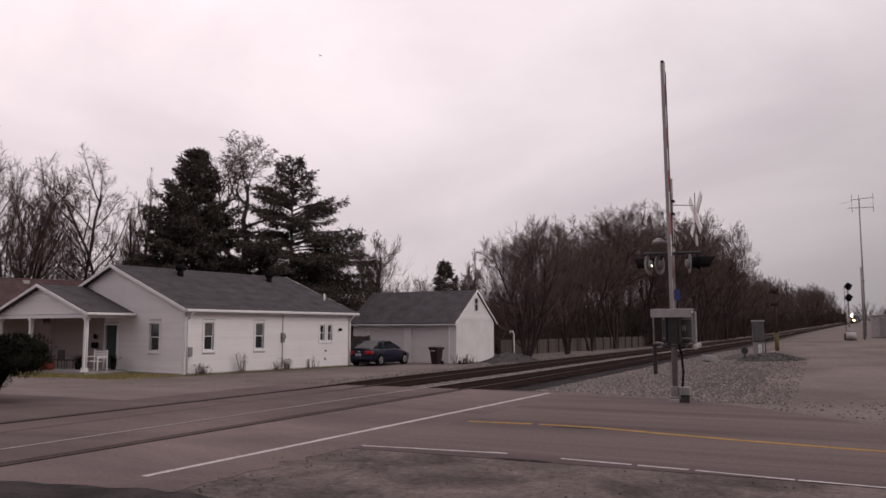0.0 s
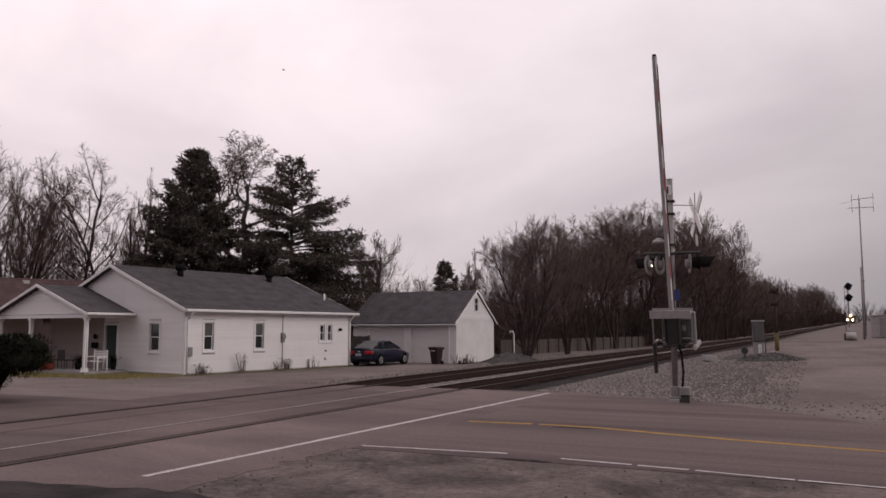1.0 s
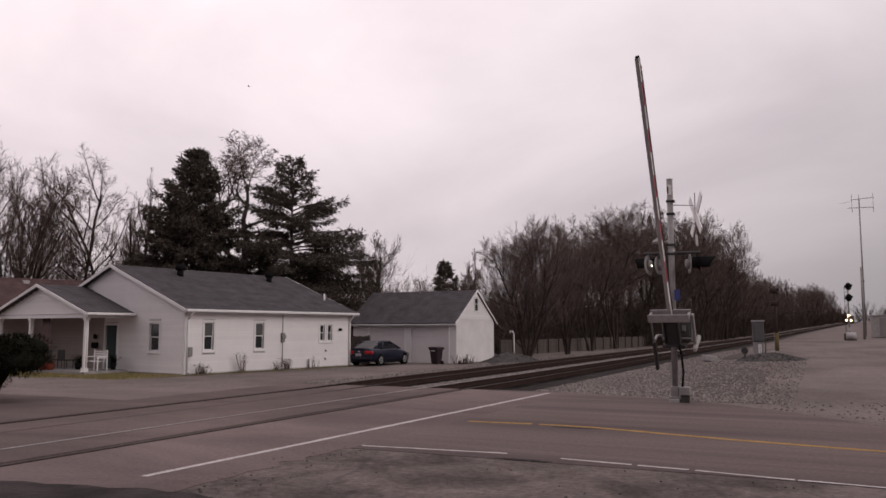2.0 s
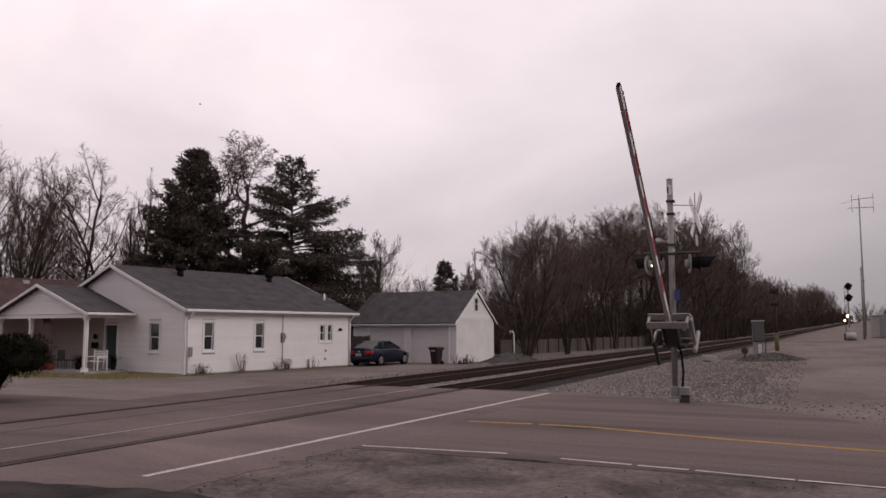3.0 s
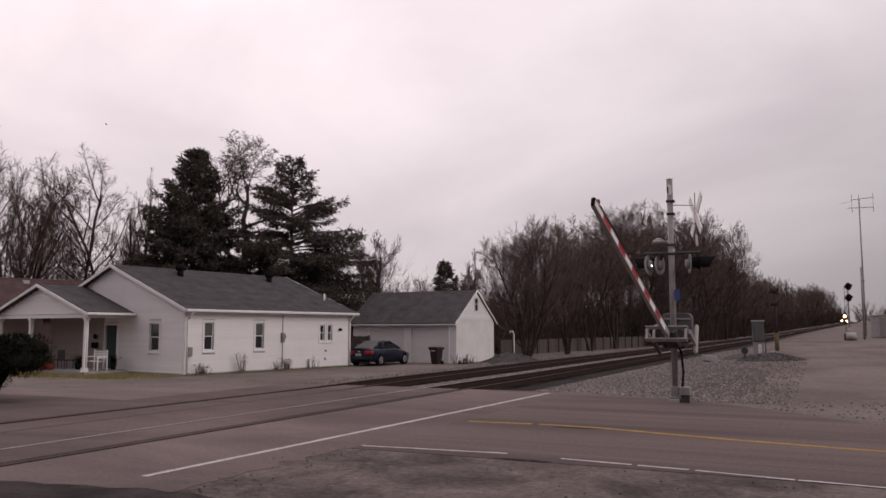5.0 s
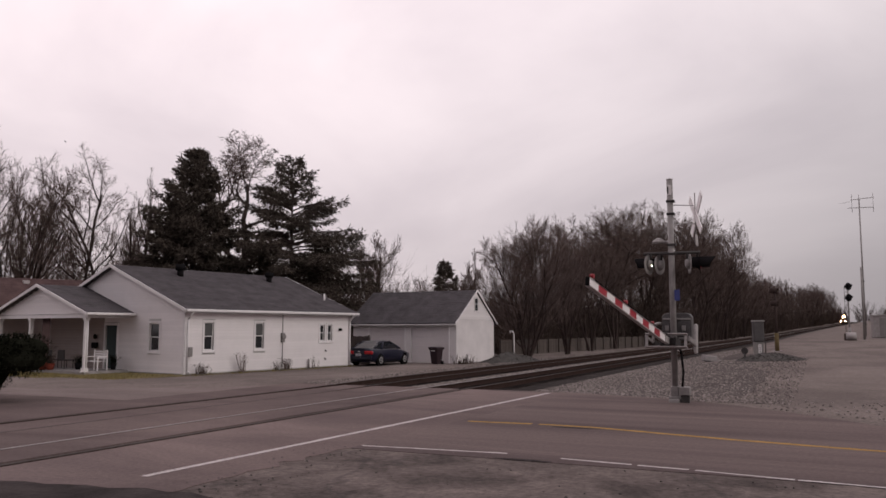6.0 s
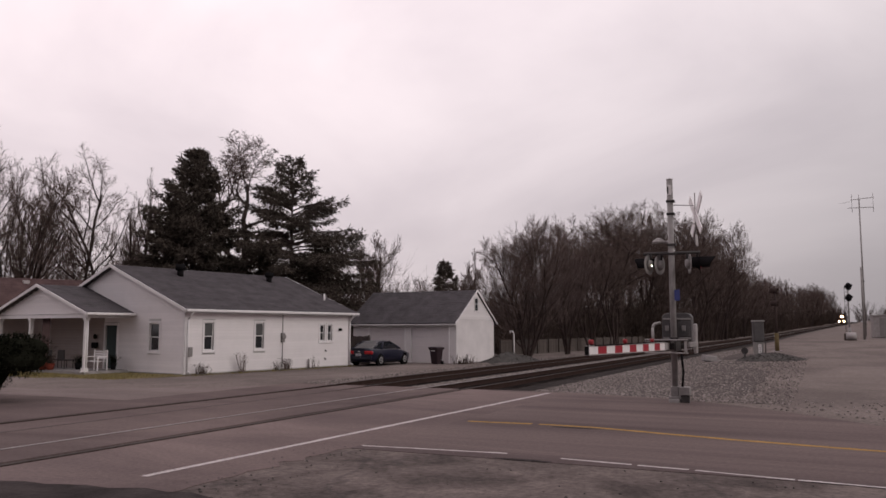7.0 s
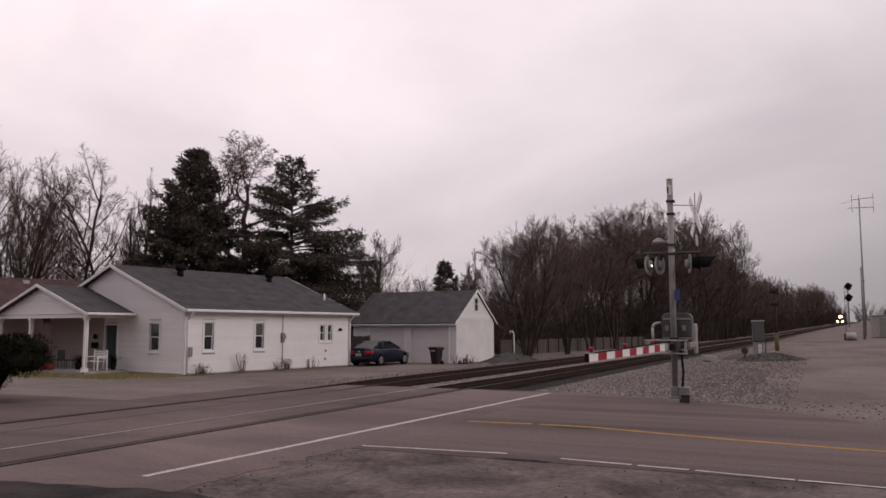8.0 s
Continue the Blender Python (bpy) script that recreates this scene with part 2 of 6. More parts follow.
M_EARTH = surface_mat("grey_gravel_earth", (0.125, 0.104, 0.098), (0.20, 0.168, 0.157), 0.2, 9.0, 0.5, grit=0.15)
M_ROAD = surface_mat("worn_asphalt", (0.086, 0.066, 0.066), (0.165, 0.127, 0.122), 0.26, 14.0, 0.3, crack=0.0, stretch=(0.55, 1, 1))
M_STRIP = surface_mat("worn_asphalt_by_the_rails", (0.086, 0.066, 0.066), (0.165, 0.127, 0.122), 0.26, 14.0, 0.3, stretch=(0.55, 1, 1), worn=1.28)
M_EASTROAD = surface_mat("wheel_worn_asphalt", (0.088, 0.068, 0.068), (0.168, 0.13, 0.125), 0.3, 14.0, 0.3, stretch=(0.1, 1.7, 1), worn=1.28)
M_APRON = surface_mat("pale_worn_paving", (0.13, 0.106, 0.103), (0.215, 0.176, 0.168), 0.3, 12.0, 0.3, stretch=(0.4, 1, 1))
M_LOT = surface_mat("old_cracked_lot_asphalt", (0.062, 0.051, 0.049), (0.175, 0.143, 0.135), 0.7, 9.0, 0.6, crack=0.3, grit=0.16)
M_BALLAST = surface_mat("ballast_bed", (0.06, 0.051, 0.049), (0.12, 0.103, 0.098), 0.8, 16.0, 0.9, grit=0.35)
M_DARKBED = surface_mat("dark_ballast", (0.022, 0.019, 0.018), (0.05, 0.042, 0.04), 1.2, 16.0, 0.8, grit=0.3)
M_CURB = surface_mat("dark_tarred_edge", (0.026, 0.022, 0.022), (0.06, 0.05, 0.05), 1.6, 14.0, 0.6)


# ---- mesh helpers ----
def part(name, bm, material, parent=None, label=""):
    """Links a bmesh as one mesh object, under a thing or part if given."""
    me = bpy.data.meshes.new(name)
    bm.to_mesh(me)
    bm.free()
    ob = new(name, me)
    me.materials.append(material)
    if parent:
        ob.parent = parent
    if label:
        tagged(ob, label)
    return ob


def raw(name, verts, faces, material, parent=None, smooth=False):
    me = bpy.data.meshes.new(name)
    me.from_pydata(verts, [], faces)
    me.materials.append(material)
    if smooth:
        me.polygons.foreach_set("use_smooth", [True] * len(me.polygons))
    ob = new(name, me)
    if parent:
        ob.parent = parent
    return ob


def share(name, mesh, parent, m):
    """Another object on the same mesh."""
    ob = new(name, mesh)
    ob.parent = parent
    ob.matrix_basis = m
    return ob


def thing(name, m, label, category, group="", kind=""):
    ob = new(name)
    ob.matrix_basis = m
    return tagged(ob, label, category, group, kind)


def box(bm, x0, x1, y0, y1, z0, z1, bev=0.0):
    vs = [bm.verts.new(p) for p in ((x0, y0, z0), (x1, y0, z0), (x1, y1, z0), (x0, y1, z0),
                                    (x0, y0, z1), (x1, y0, z1), (x1, y1, z1), (x0, y1, z1))]
    fs = [bm.faces.new([vs[i] for i in f]) for f in ((0, 3, 2, 1), (4, 5, 6, 7), (0, 1, 5, 4), (1, 2, 6, 5), (2, 3, 7, 6), (3, 0, 4, 7))]
    if bev:
        es = {e for f in fs for e in f.edges}
        bmesh.ops.bevel(bm, geom=list(es), offset=bev, segments=1, affect='EDGES')
    return bm


def boxes(*rows, bev=0.0):
    bm = bmesh.new()
    for r in rows:
        box(bm, *r, bev=bev)
    return bm


def tube(bm, a, b, ra, rb=None, sides=10, caps=True):
    """A tapered tube between two points."""
    rb = ra if rb is None else rb
    a, b = Vector(a), Vector(b)
    q = (b - a).to_track_quat("Z", "Y")
    rings = []
    for p, r in ((a, ra), (b, rb)):
        rings.append([bm.verts.new(p + q @ Vector((r * math.cos(2 * math.pi * i / sides), r * math.sin(2 * math.pi * i / sides), 0))) for i in range(sides)])
    for i in range(sides):
        j = (i + 1) % sides
        bm.faces.new((rings[0][i], rings[0][j], rings[1][j], rings[1][i])).smooth = True
    if caps:
        bm.faces.new(rings[0][::-1])
        bm.faces.new(rings[1])
    return bm


def tubes(*rows, sides=10):
    bm = bmesh.new()
    for r in rows:
        tube(bm, *r, sides=sides)
    return bm


def path_tube(points, r, sides=8):
    bm = bmesh.new()
    for a, b in zip(points, points[1:]):
        tube(bm, a, b, r, r, sides)
    return bm


def prism(bm, pts, y0, y1):
    """A polygon of (x, z) points drawn out along y."""
    a = [bm.verts.new((x, y0, z)) for x, z in pts]
    b = [bm.verts.new((x, y1, z)) for x, z in pts]
    n = len(pts)
    bm.faces.new(a)
    bm.faces.new(b[::-1])
    for i in range(n):
        j = (i + 1) % n
        bm.faces.new((a[j], a[i], b[i], b[j]))
    bmesh.ops.recalc_face_normals(bm, faces=bm.faces[:])
    return bm


# ---- ground, road, tracks (x: across the tracks, y: along them) ----
def step(v):
    v = min(1.0, max(0.0, v))
    return v * v * (3 - 2 * v)


def grade(y):
    d = max(0.0, y - 150)
    return 3.67e-5 * min(d, 420) ** 2


def bend(y):
    d = max(0.0, y - 200)
    return 2.04e-4 * min(d, 450) ** 2 + max(0, d - 450) * 0.18


def ground_z(x, y):
    xs = x - bend(y)
    z = -0.14 + grade(y)
    z += 1.14 * step((y - 24) / 55) * step((xs + 8.6) / 6.0)
    z += 0.04 * noise.noise(Vector((x * 0.35, y * 0.35, 0))) * step((y - 25) / 6) * step((xs + 8) / 3)
    z -= 0.4 * step((xs + 19.6) / 1.2) * step((-8.2 - xs) / 1.2) * step((y - 22.5) / 1.8)
    z -= 0.1 * step((-xs - 18.5) / 3) * step((y - 20) / 10)
    return z


def make_ground():
    xs = np.concatenate([np.linspace(-1500, -120, 14), np.linspace(-110, -42, 18), np.linspace(-40, 24, 86), np.linspace(28, 110, 18), np.linspace(140, 1500, 14)])
    ys = np.concatenate([np.linspace(-400, -20, 8), np.linspace(-10, 22, 10), np.linspace(23, 120, 120), np.linspace(124, 300, 45), np.linspace(310, 900, 40), np.linspace(1000, 3500, 12)])
    verts = [(float(x), float(y), ground_z(float(x), float(y))) for y in ys for x in xs]
    n = len(xs)
    faces = [(j * n + i, j * n + i + 1, (j + 1) * n + i + 1, (j + 1) * n + i) for j in range(len(ys) - 1) for i in range(n - 1)]
    ob = raw("ground", verts, faces, M_EARTH, smooth=True)
    return tagged(ob, "grey compacted gravel and earth beside the railway", "ground", kind="structure")


make_ground()


def slab(name, pts, top, thick, material, label, kind="structure"):
    bm = bmesh.new()
    a = [bm.verts.new((x, y, top)) for x, y in pts]
    b = [bm.verts.new((x, y, top - thick)) for x, y in pts]
    bm.faces.new(a)
    n = len(pts)
    for i in range(n):
        j = (i + 1) % n
        bm.faces.new((a[i], b[i], b[j], a[j]))
    bmesh.ops.recalc_face_normals(bm, faces=bm.faces[:])
    return tagged(part(name, bm, material), label, name.split("_")[0], kind=kind)


def rect(x0, x1, y0, y1):
    return [(x0, y0), (x1, y0), (x1, y1), (x0, y1)]


RAILS = (-10.83, -12.27, -14.25, -15.69)
EDGE = 24.4          # where the paving over the tracks ends

slab("road_east", rect(-7.2, 160, 11.55, 17.7), 0.0, 0.16, M_EASTROAD, "worn dark asphalt road up to the crossing")
slab("road_west", rect(-160, -17.6, 3.0, 16.6), -0.012, 0.14, M_ROAD, "worn dark asphalt road beyond the tracks")
slab("road_verge", [(-17.6, 16.6), (-17.6, EDGE - 1), (-19.5, EDGE - 3.2), (-24, 18.6), (-60, 17.6), (-60, 16.6)], -0.02, 0.14, M_APRON, "pale gravelly road shoulder beyond the tracks")
slab("pavement_apron", [(-7.2, 17.7), (1.6, 17.7), (0.5, 19.2), (-0.9, 20.9), (-2.4, 22.3), (-4.2, 23.5), (-7.2, 24.4)], 0.0, 0.16, M_EASTROAD, "flared asphalt apron beside the crossing")
slab("pavement_lot", rect(-8.2, 60, -40, 11.55), -0.008, 0.15, M_LOT, "old cracked grey asphalt lot")
slab("pavement_strip", [(-9.8, 2.5), (-7.5, 2.5)] + [(-7.25 + .22 * noise.noise(Vector((q * .9, 7, 0))) + .1 * noise.noise(Vector((q * 3.1, 2, 0))), 2.6 + q * .28) for q in range(32)] + [(-7.2, 11.55), (-7.2, EDGE), (-9.8, EDGE)], 0.0, 0.15, M_STRIP, "pale worn paving along the stop line")
slab("pavement_edge", [(-40, -2), (-6.3, -2), (-5.6, 6.6), (-6.0, 7.25), (-6.4, 7.3), (-6.8, 7.42), (-7.1, 7.33), (-7.5, 7.4), (-7.9, 7.2), (-8.3, 7.22), (-8.8, 7.05), (-9.2, 7.06), (-9.6, 6.9), (-10.4, 6.8), (-40, 4.2)], 0.05, 0.2, M_CURB, "dark tarred raised paving edge")
for k, (x0, x1) in enumerate(((-10.69, -9.8), (-12.2, -11.06), (-14.20, -12.34), (-15.48, -14.34), (-17.6, -15.84))):
    slab("road_crossing", rect(x0, x1, -30, EDGE), 0.0 if k % 2 == 0 else -0.004, 0.15, M_STRIP if k == 0 else M_ROAD, "asphalt paving between the rails of the crossing")


def stripe(name, runs, width, material, label):
    """Thin paint on the paving along runs (x0, y0, x1, y1), with worn margins."""
    bm = bmesh.new()
    for x0, y0, x1, y1 in runs:
        n = max(2, int(abs(x1 - x0) / 0.22))
        prev = None
        for i in range(n + 1):
            f = i / n
            x, y = x0 + (x1 - x0) * f, y0 + (y1 - y0) * f
            cur = [bm.verts.new((x, y + sg * width / 2 + random.uniform(-.012, .012), 0.004)) for sg in (-1, 1)]
            if prev:
                bm.faces.new((prev[0], cur[0], cur[1], prev[1]))
            prev = cur
    return tagged(part(name, bm, material), label, "road marking", kind="structure")


def stop_line():
    bm = bmesh.new()
    n, prev = 60, None
    for i in range(n + 1):
        f = i / n
        x, y = -8.3 + 0.5 * f, 8.15 + 15.75 * f
        wdt = 0.06 + 0.02 * f
        cur = [bm.verts.new((x - wdt + random.uniform(-.01, .01), y, 0.004)), bm.verts.new((x + wdt + random.uniform(-.01, .01), y, 0.004))]
        if prev:
            bm.faces.new((prev[0], prev[1], cur[1], cur[0]))
        prev = cur
    tagged(part("trim_stop_line", bm, M_LINE), "long white painted stop line at the crossing", "road marking", kind="structure")


stop_line()
stripe("trim_edge_line", [(-7.16, 11.84, -4.64, 12.09), (-3.73, 11.96, -2.64, 11.87), (-2.55, 11.85, -1.83, 11.79), (-1.74, 11.78, -0.47, 11.6), (-0.43, 11.6, 0.57, 11.51), (0.57, 11.51, 20.0, 11.21)], .08, M_LINE, "broken white painted edge line on the road")
stripe("trim_centre_line", [(-7.0, 15.9, -5.6, 16.02), (-5.45, 16.03, -4.3, 15.97), (-4.3, 15.97, -1.57, 15.27), (-1.57, 15.27, .76, 14.86), (.76, 14.86, 25, 14.0)], .15, M_YELLOW, "faded yellow painted centre line on the road")


def sweep(profile, x, ys, dz=0.0):
    """A profile of (x, z) points drawn along the track."""
    verts, faces, n = [], [], len(profile)
    for y in ys:
        verts += [(x + bend(y) + px, y, grade(y) + dz * step((y - 20) / 8) + pz) for px, pz in profile]
    for j in range(len(ys) - 1):
        for i in range(n - 1):
            faces.append((j * n + i, j * n + i + 1, (j + 1) * n + i + 1, (j + 1) * n + i))
    return verts, faces


def make_tracks():
    ys = [-60.0, 20.0, 22.0, 24.0, 26.0, 28.0, 40, 60, 80, 110, 150] + [150 + 10 * i for i in range(1, 56)]
    tie = boxes((-1.3, 1.3, -0.11, 0.11, -0.33, -0.17))
    tie_mesh = part("sleeper", tie, M_TIE)
    mesh = tie_mesh.data
    bpy.data.objects.remove(tie_mesh)
    for xc, pair in ((-11.55, RAILS[:2]), (-14.97, RAILS[2:])):
        track = thing("railway_track", pose(0, 0, 0), "rusty steel railway track on dark wooden sleepers", "railway track", kind="structure")
        rise = 0.06 if xc < -12 else 0.0
        for x in pair:
            v, f = sweep([(-0.07, -0.17), (-0.07, -0.155), (-0.012, -0.14), (-0.012, -0.04), (-0.036, -0.03), (-0.036, -0.004), (0.036, -0.004), (0.036, -0.03), (0.012, -0.04), (0.012, -0.14), (0.07, -0.155), (0.07, -0.17)], x, ys, rise)
            rail = raw("rail", v, f, M_RAIL, track)
            v, f = sweep([(-0.033, -0.004), (-0.027, 0.004), (0.027, 0.004), (0.033, -0.004)], x, ys, rise)
            head = raw("rail_head", v, f, M_RAILTOP if x == RAILS[1] else M_DULLHEAD, rail)
            tagged(head, "bright worn rail head" if x == RAILS[1] else "dull worn rail head")
        y, n = EDGE + 0.2, 0
        while n < 150:
            o = share("sleeper", mesh, track, pose(xc + random.uniform(-.04, .04), y, rise + random.uniform(-.012, .008), 0, 0, random.uniform(-1.2, 1.2)))
            y += 0.52
            n += 1
        bm = bmesh.new()
        while y < 600:
            b = bend(y)
            box(bm, xc + b - 1.3, xc + b + 1.3, y - 0.11, y + 0.11, grade(y) - 0.33, grade(y) - 0.17)
            y += 0.52 if y < 160 else 1.04
        tagged(part("far_sleepers", bm, M_TIE, track), kind="stuff")
    dark_ys = [EDGE + 0.02, 40, 60, 80, 110, 150] + [150 + 10 * i for i in range(1, 56)]
    tagged(raw("crossing_bed", [(-17.7, -60, -.08), (-9.7, -60, -.08), (-9.7, EDGE, -.08), (-17.7, EDGE, -.08)], [(0, 1, 2, 3)], M_DARKBED), "dark bed in the flangeways of the crossing", "ballast", kind="structure")
    for xc in (-11.55, -14.97):
        v, f = sweep([(-1.5, -.235), (-1.3, -.19), (1.3, -.19), (1.7, -.2), (2.5, -.19)] if xc > -12 else [(-1.5, -.235), (-1.3, -.19), (1.3, -.19), (1.6, -.2), (1.75, -.29)], xc, dark_ys, .0 if xc > -12 else .05)
        tagged(raw("ballast_dark", v, f, M_DARKBED), "dark ballast between and beside the rails", "ballast", kind="structure")
    bed_ys = [EDGE + 0.02, 30, 40, 60, 80, 110, 150] + [150 + 10 * i for i in range(1, 56)]
    v, f = sweep([(-19.6, -0.62), (-18.0, -0.27), (-16.8, -0.215), (-13.55, -0.205), (-13.3, -0.05), (-12.95, -0.03), (-12.6, -0.21), (-10.0, -0.215), (-9.2, -0.2), (-8.0, -0.13), (-7.4, -0.2)], 0, bed_ys)
    tagged(raw("ballast_bed", v, f, M_BALLAST, smooth=True), "grey crushed-stone ballast bed under the tracks", "ballast", kind="structure")


make_tracks()


def stone_mesh(spots, material, name, label, size, category="stones"):
    """Scattered broken stones, one joined mesh."""
    base = [(1, 0, 0), (-1, 0, 0), (0, 1, 0), (0, -1, 0), (0, 0, 1), (0, 0, -1)]
    tri = [(0, 2, 4), (2, 1, 4), (1, 3, 4), (3, 0, 4), (2, 0, 5), (1, 2, 5), (3, 1, 5), (0, 3, 5)]
    verts, faces = [], []
    for x, y, z in spots:
        s = size * random.choice((0.6, 0.8, 1.0, 1.0, 1.35))
        a, k = random.uniform(0, 6.28), len(verts)
        ca, sa = math.cos(a), math.sin(a)
        for bx, by, bz in base:
            q = (bx * s * random.uniform(.7, 1.3), by * s * random.uniform(.6, 1.1), bz * s * random.uniform(.5, .9))
            verts.append((x + q[0] * ca - q[1] * sa, y + q[0] * sa + q[1] * ca, z + q[2]))
        faces += [tuple(k + i for i in t) for t in tri]
    return tagged(raw(name, verts, faces, material), label, category, kind="stuff")


def ballast_apron():
    """The spread of dirty ballast between the track and the lot, with a ragged rim."""
    verts, faces, n = [], [], 12
    rows = [24.45 + i * 0.9 for i in range(42)]
    for y in rows:
        east = -2.0 + 1.3 * noise.noise(Vector((y * .25, 3, 0))) - max(0, y - 36) * .12
        if y < 26.5:
            east = -6.9 + (y - 24.45) * 2.2
        for i in range(n):
            x = -8.7 + (east + 8.7) * i / (n - 1)
            bed = -.2 + (x + 9.2) * .058 if x < -8 else -.13 - (x + 8) * .015 if x < -7.4 else -1.0
            verts.append((x, y, max(ground_z(x, y), bed) + (.014 if i < n - 1 else -.03)))
    for j in range(len(rows) - 1):
        for i in range(n - 1):
            faces.append((j * n + i, j * n + i + 1, (j + 1) * n + i + 1, (j + 1) * n + i))
    tagged(raw("ballast_apron", verts, faces, M_BALLAST, smooth=True), "dirty spread ballast beside the track", "ballast", kind="structure")


ballast_apron()


def scatter_ballast():
    spots = []
    while len(spots) < 34000:
        y = 24.5 + 60 * random.random() ** 1.7
        x = random.uniform(-9.3, -1.0) if random.random() < 0.75 else random.choice((random.uniform(-12.95, -12.75), random.uniform(-19, -16.8), random.uniform(-13.1, -12.6)))
        if x > -7 and y < 24.6 + max(0, x + 5) * -0.4 + random.random() * 1.5:
            continue
        if x > -7 and random.random() < (x + 7) / 7.5 or (x > -6 and y > 50):
            continue
        g = ground_z(x, y)
        b = -0.2 if x < -9.2 else min(-.13, -0.2 + (x + 9.2) * 0.058)
        if not -7.2 < x:
            g = max(g, b)
        if -13.4 < x < -12.55:
            g = -.05 if x < -12.9 else -.05 - (x + 12.9) * .45
        spots.append((x, y, g + 0.01))
    for i in range(700):
        x, y = random.uniform(-9, 4), random.uniform(19, 26)
        edge = 24.4 - max(0, x + 6.5) * 0.95
        if y > edge:
            spots.append((x, y, ground_z(x, y) + 0.01))
    stone_mesh(spots, M_STONE, "ballast_stones", "loose grey broken ballast stones beside the track", 0.04)


scatter_ballast()


def road_litter():
    """Grit and small stones on the lot and along the road's edges, and dark tar patches where the paving broke."""
    rng = random.Random(31)
    spots = [(rng.uniform(-7.0, 7), 11.4 - 6.0 * rng.random() ** 1.4, -.004) for _ in range(170)]
    spots += [(rng.uniform(-6.5, 8), 17.75 + abs(rng.gauss(0, .5)), -.02) for _ in range(120)]
    spots += [(-7.1 + rng.gauss(0, .35), rng.uniform(7.6, 12.0), 0.0) for _ in range(60)]
    stone_mesh(spots, M_PILE, "road_grit", "small dark stones and grit lying on the old paving", .016)
    for k, (x, y, rx, ry) in enumerate(((-4.15, 11.6, .5, .06), (-4.6, 15.75, .5, .06))):
        pts = []
        for i in range(18):
            a = 2 * math.pi * i / 18
            r = 1 + .45 * noise.noise(Vector((math.cos(a) * 1.7, math.sin(a) * 1.7, k * 3.0)))
            pts.append((x + rx * r * math.cos(a), y + ry * r * math.sin(a)))
        slab("road_patch", pts, .003, .02, M_CURB, "dark crumbled tar patch in the paving")


road_litter()


# ---- siding, windows, roofs ----
def holes_in(spans, lo, hi, openings):
    """The stretches of a course between openings that it meets."""
    out = list(spans)
    for ox0, ox1, oz0, oz1 in openings:
        if hi <= oz0 + 0.001 or lo >= oz1 - 0.001:
            continue
        nxt = []
        for a, b in out:
            if ox1 <= a or ox0 >= b:
                nxt.append((a, b))
                continue
            if ox0 > a:
                nxt.append((a, ox0))
            if ox1 < b:
                nxt.append((ox1, b))
        out = nxt
    return [(a, b) for a, b in out if b - a > 0.02]


def clapboards(wall, length_at, z0, z1, openings, pitch=0.145, material=None):
    """Lapped boards on the wall's outer face (local -y), each a piece of its own. length_at(z): the run at that height."""
    z = z0
    while z < z1 - 0.02:
        top = min(z + pitch, z1)
        run = length_at((z + top) / 2)
        if run:
            for a, b in holes_in([run], z, top, openings):
                bm = bmesh.new()
                prism_pts = [(0, z), (-0.03, z), (-0.03, z + 0.012), (-0.008, top), (0, top)]
                va = [bm.verts.new((a, p, q)) for p, q in prism_pts]
                vb = [bm.verts.new((b, p, q)) for p, q in prism_pts]
                for i in range(5):
                    j = (i + 1) % 5
                    bm.faces.new((va[i], va[j], vb[j], vb[i]))
                bm.faces.new(va[::-1])
                bm.faces.new(vb)
                bmesh.ops.recalc_face_normals(bm, faces=bm.faces[:])
                part("clapboard", bm, material or M_SIDING, wall)
        z += pitch


def wall_grid(length, height, thick, openings):
    """A wall along x with its outer face at y=0, openings cut through."""
    xs = sorted({0.0, length, *[v for o in openings for v in o[:2]]})
    bm = bmesh.new()
    for a, b in zip(xs, xs[1:]):
        zs = [(0.0, height)]
        for ox0, ox1, oz0, oz1 in openings:
            if ox0 <= a + 1e-6 and ox1 >= b - 1e-6:
                zs = [s for lo, hi in zs for s in ((lo, min(hi, oz0)), (max(lo, oz1), hi)) if s[1] - s[0] > 1e-4]
        for lo, hi in zs:
            box(bm, a, b, 0, thick, lo, hi)
    return bm


def sash_window(house, m, w, h, number, curtain=False):
    """A double-hung window in white trim; local x along the wall, outer face at y=0."""
    win = thing("window", m, "white-trimmed double-hung window with dark glass", "")
    win.parent = house
    t = 0.11
    part("window_frame", boxes((-t, 0, -0.05, 0.02, -t, h + t), (w, w + t, -0.05, 0.02, -t, h + t), (0, w, -0.05, 0.02, h, h + t), (0, w, -0.05, 0.02, -t, 0)), M_TRIM, win)
    part("window_sill", boxes((-t - .02, w + t + .02, -0.09, -0.05, -t - 0.02, -t + 0.03)), M_TRIM, win)
    s = 0.045
    for z0, z1, y in ((h / 2 - .02, h, 0.03), (0, h / 2 + .02, 0.065)):
        sash = part("sash", boxes((0, s, y, y + .03, z0, z1), (w - s, w, y, y + .03, z0, z1), (s, w - s, y, y + .03, z1 - s, z1), (s, w - s, y, y + .03, z0, z0 + s)), M_TRIM, win)
        part("pane", boxes((s, w - s, y + .012, y + .018, z0 + s, z1 - s)), M_GLASS, sash)
    if curtain:
        part("curtain", boxes((s, w - s, 0.02, 0.024, h / 2 + s, h - s)), M_CURTAIN, win, "pale curtain behind the upper sash")
    return win


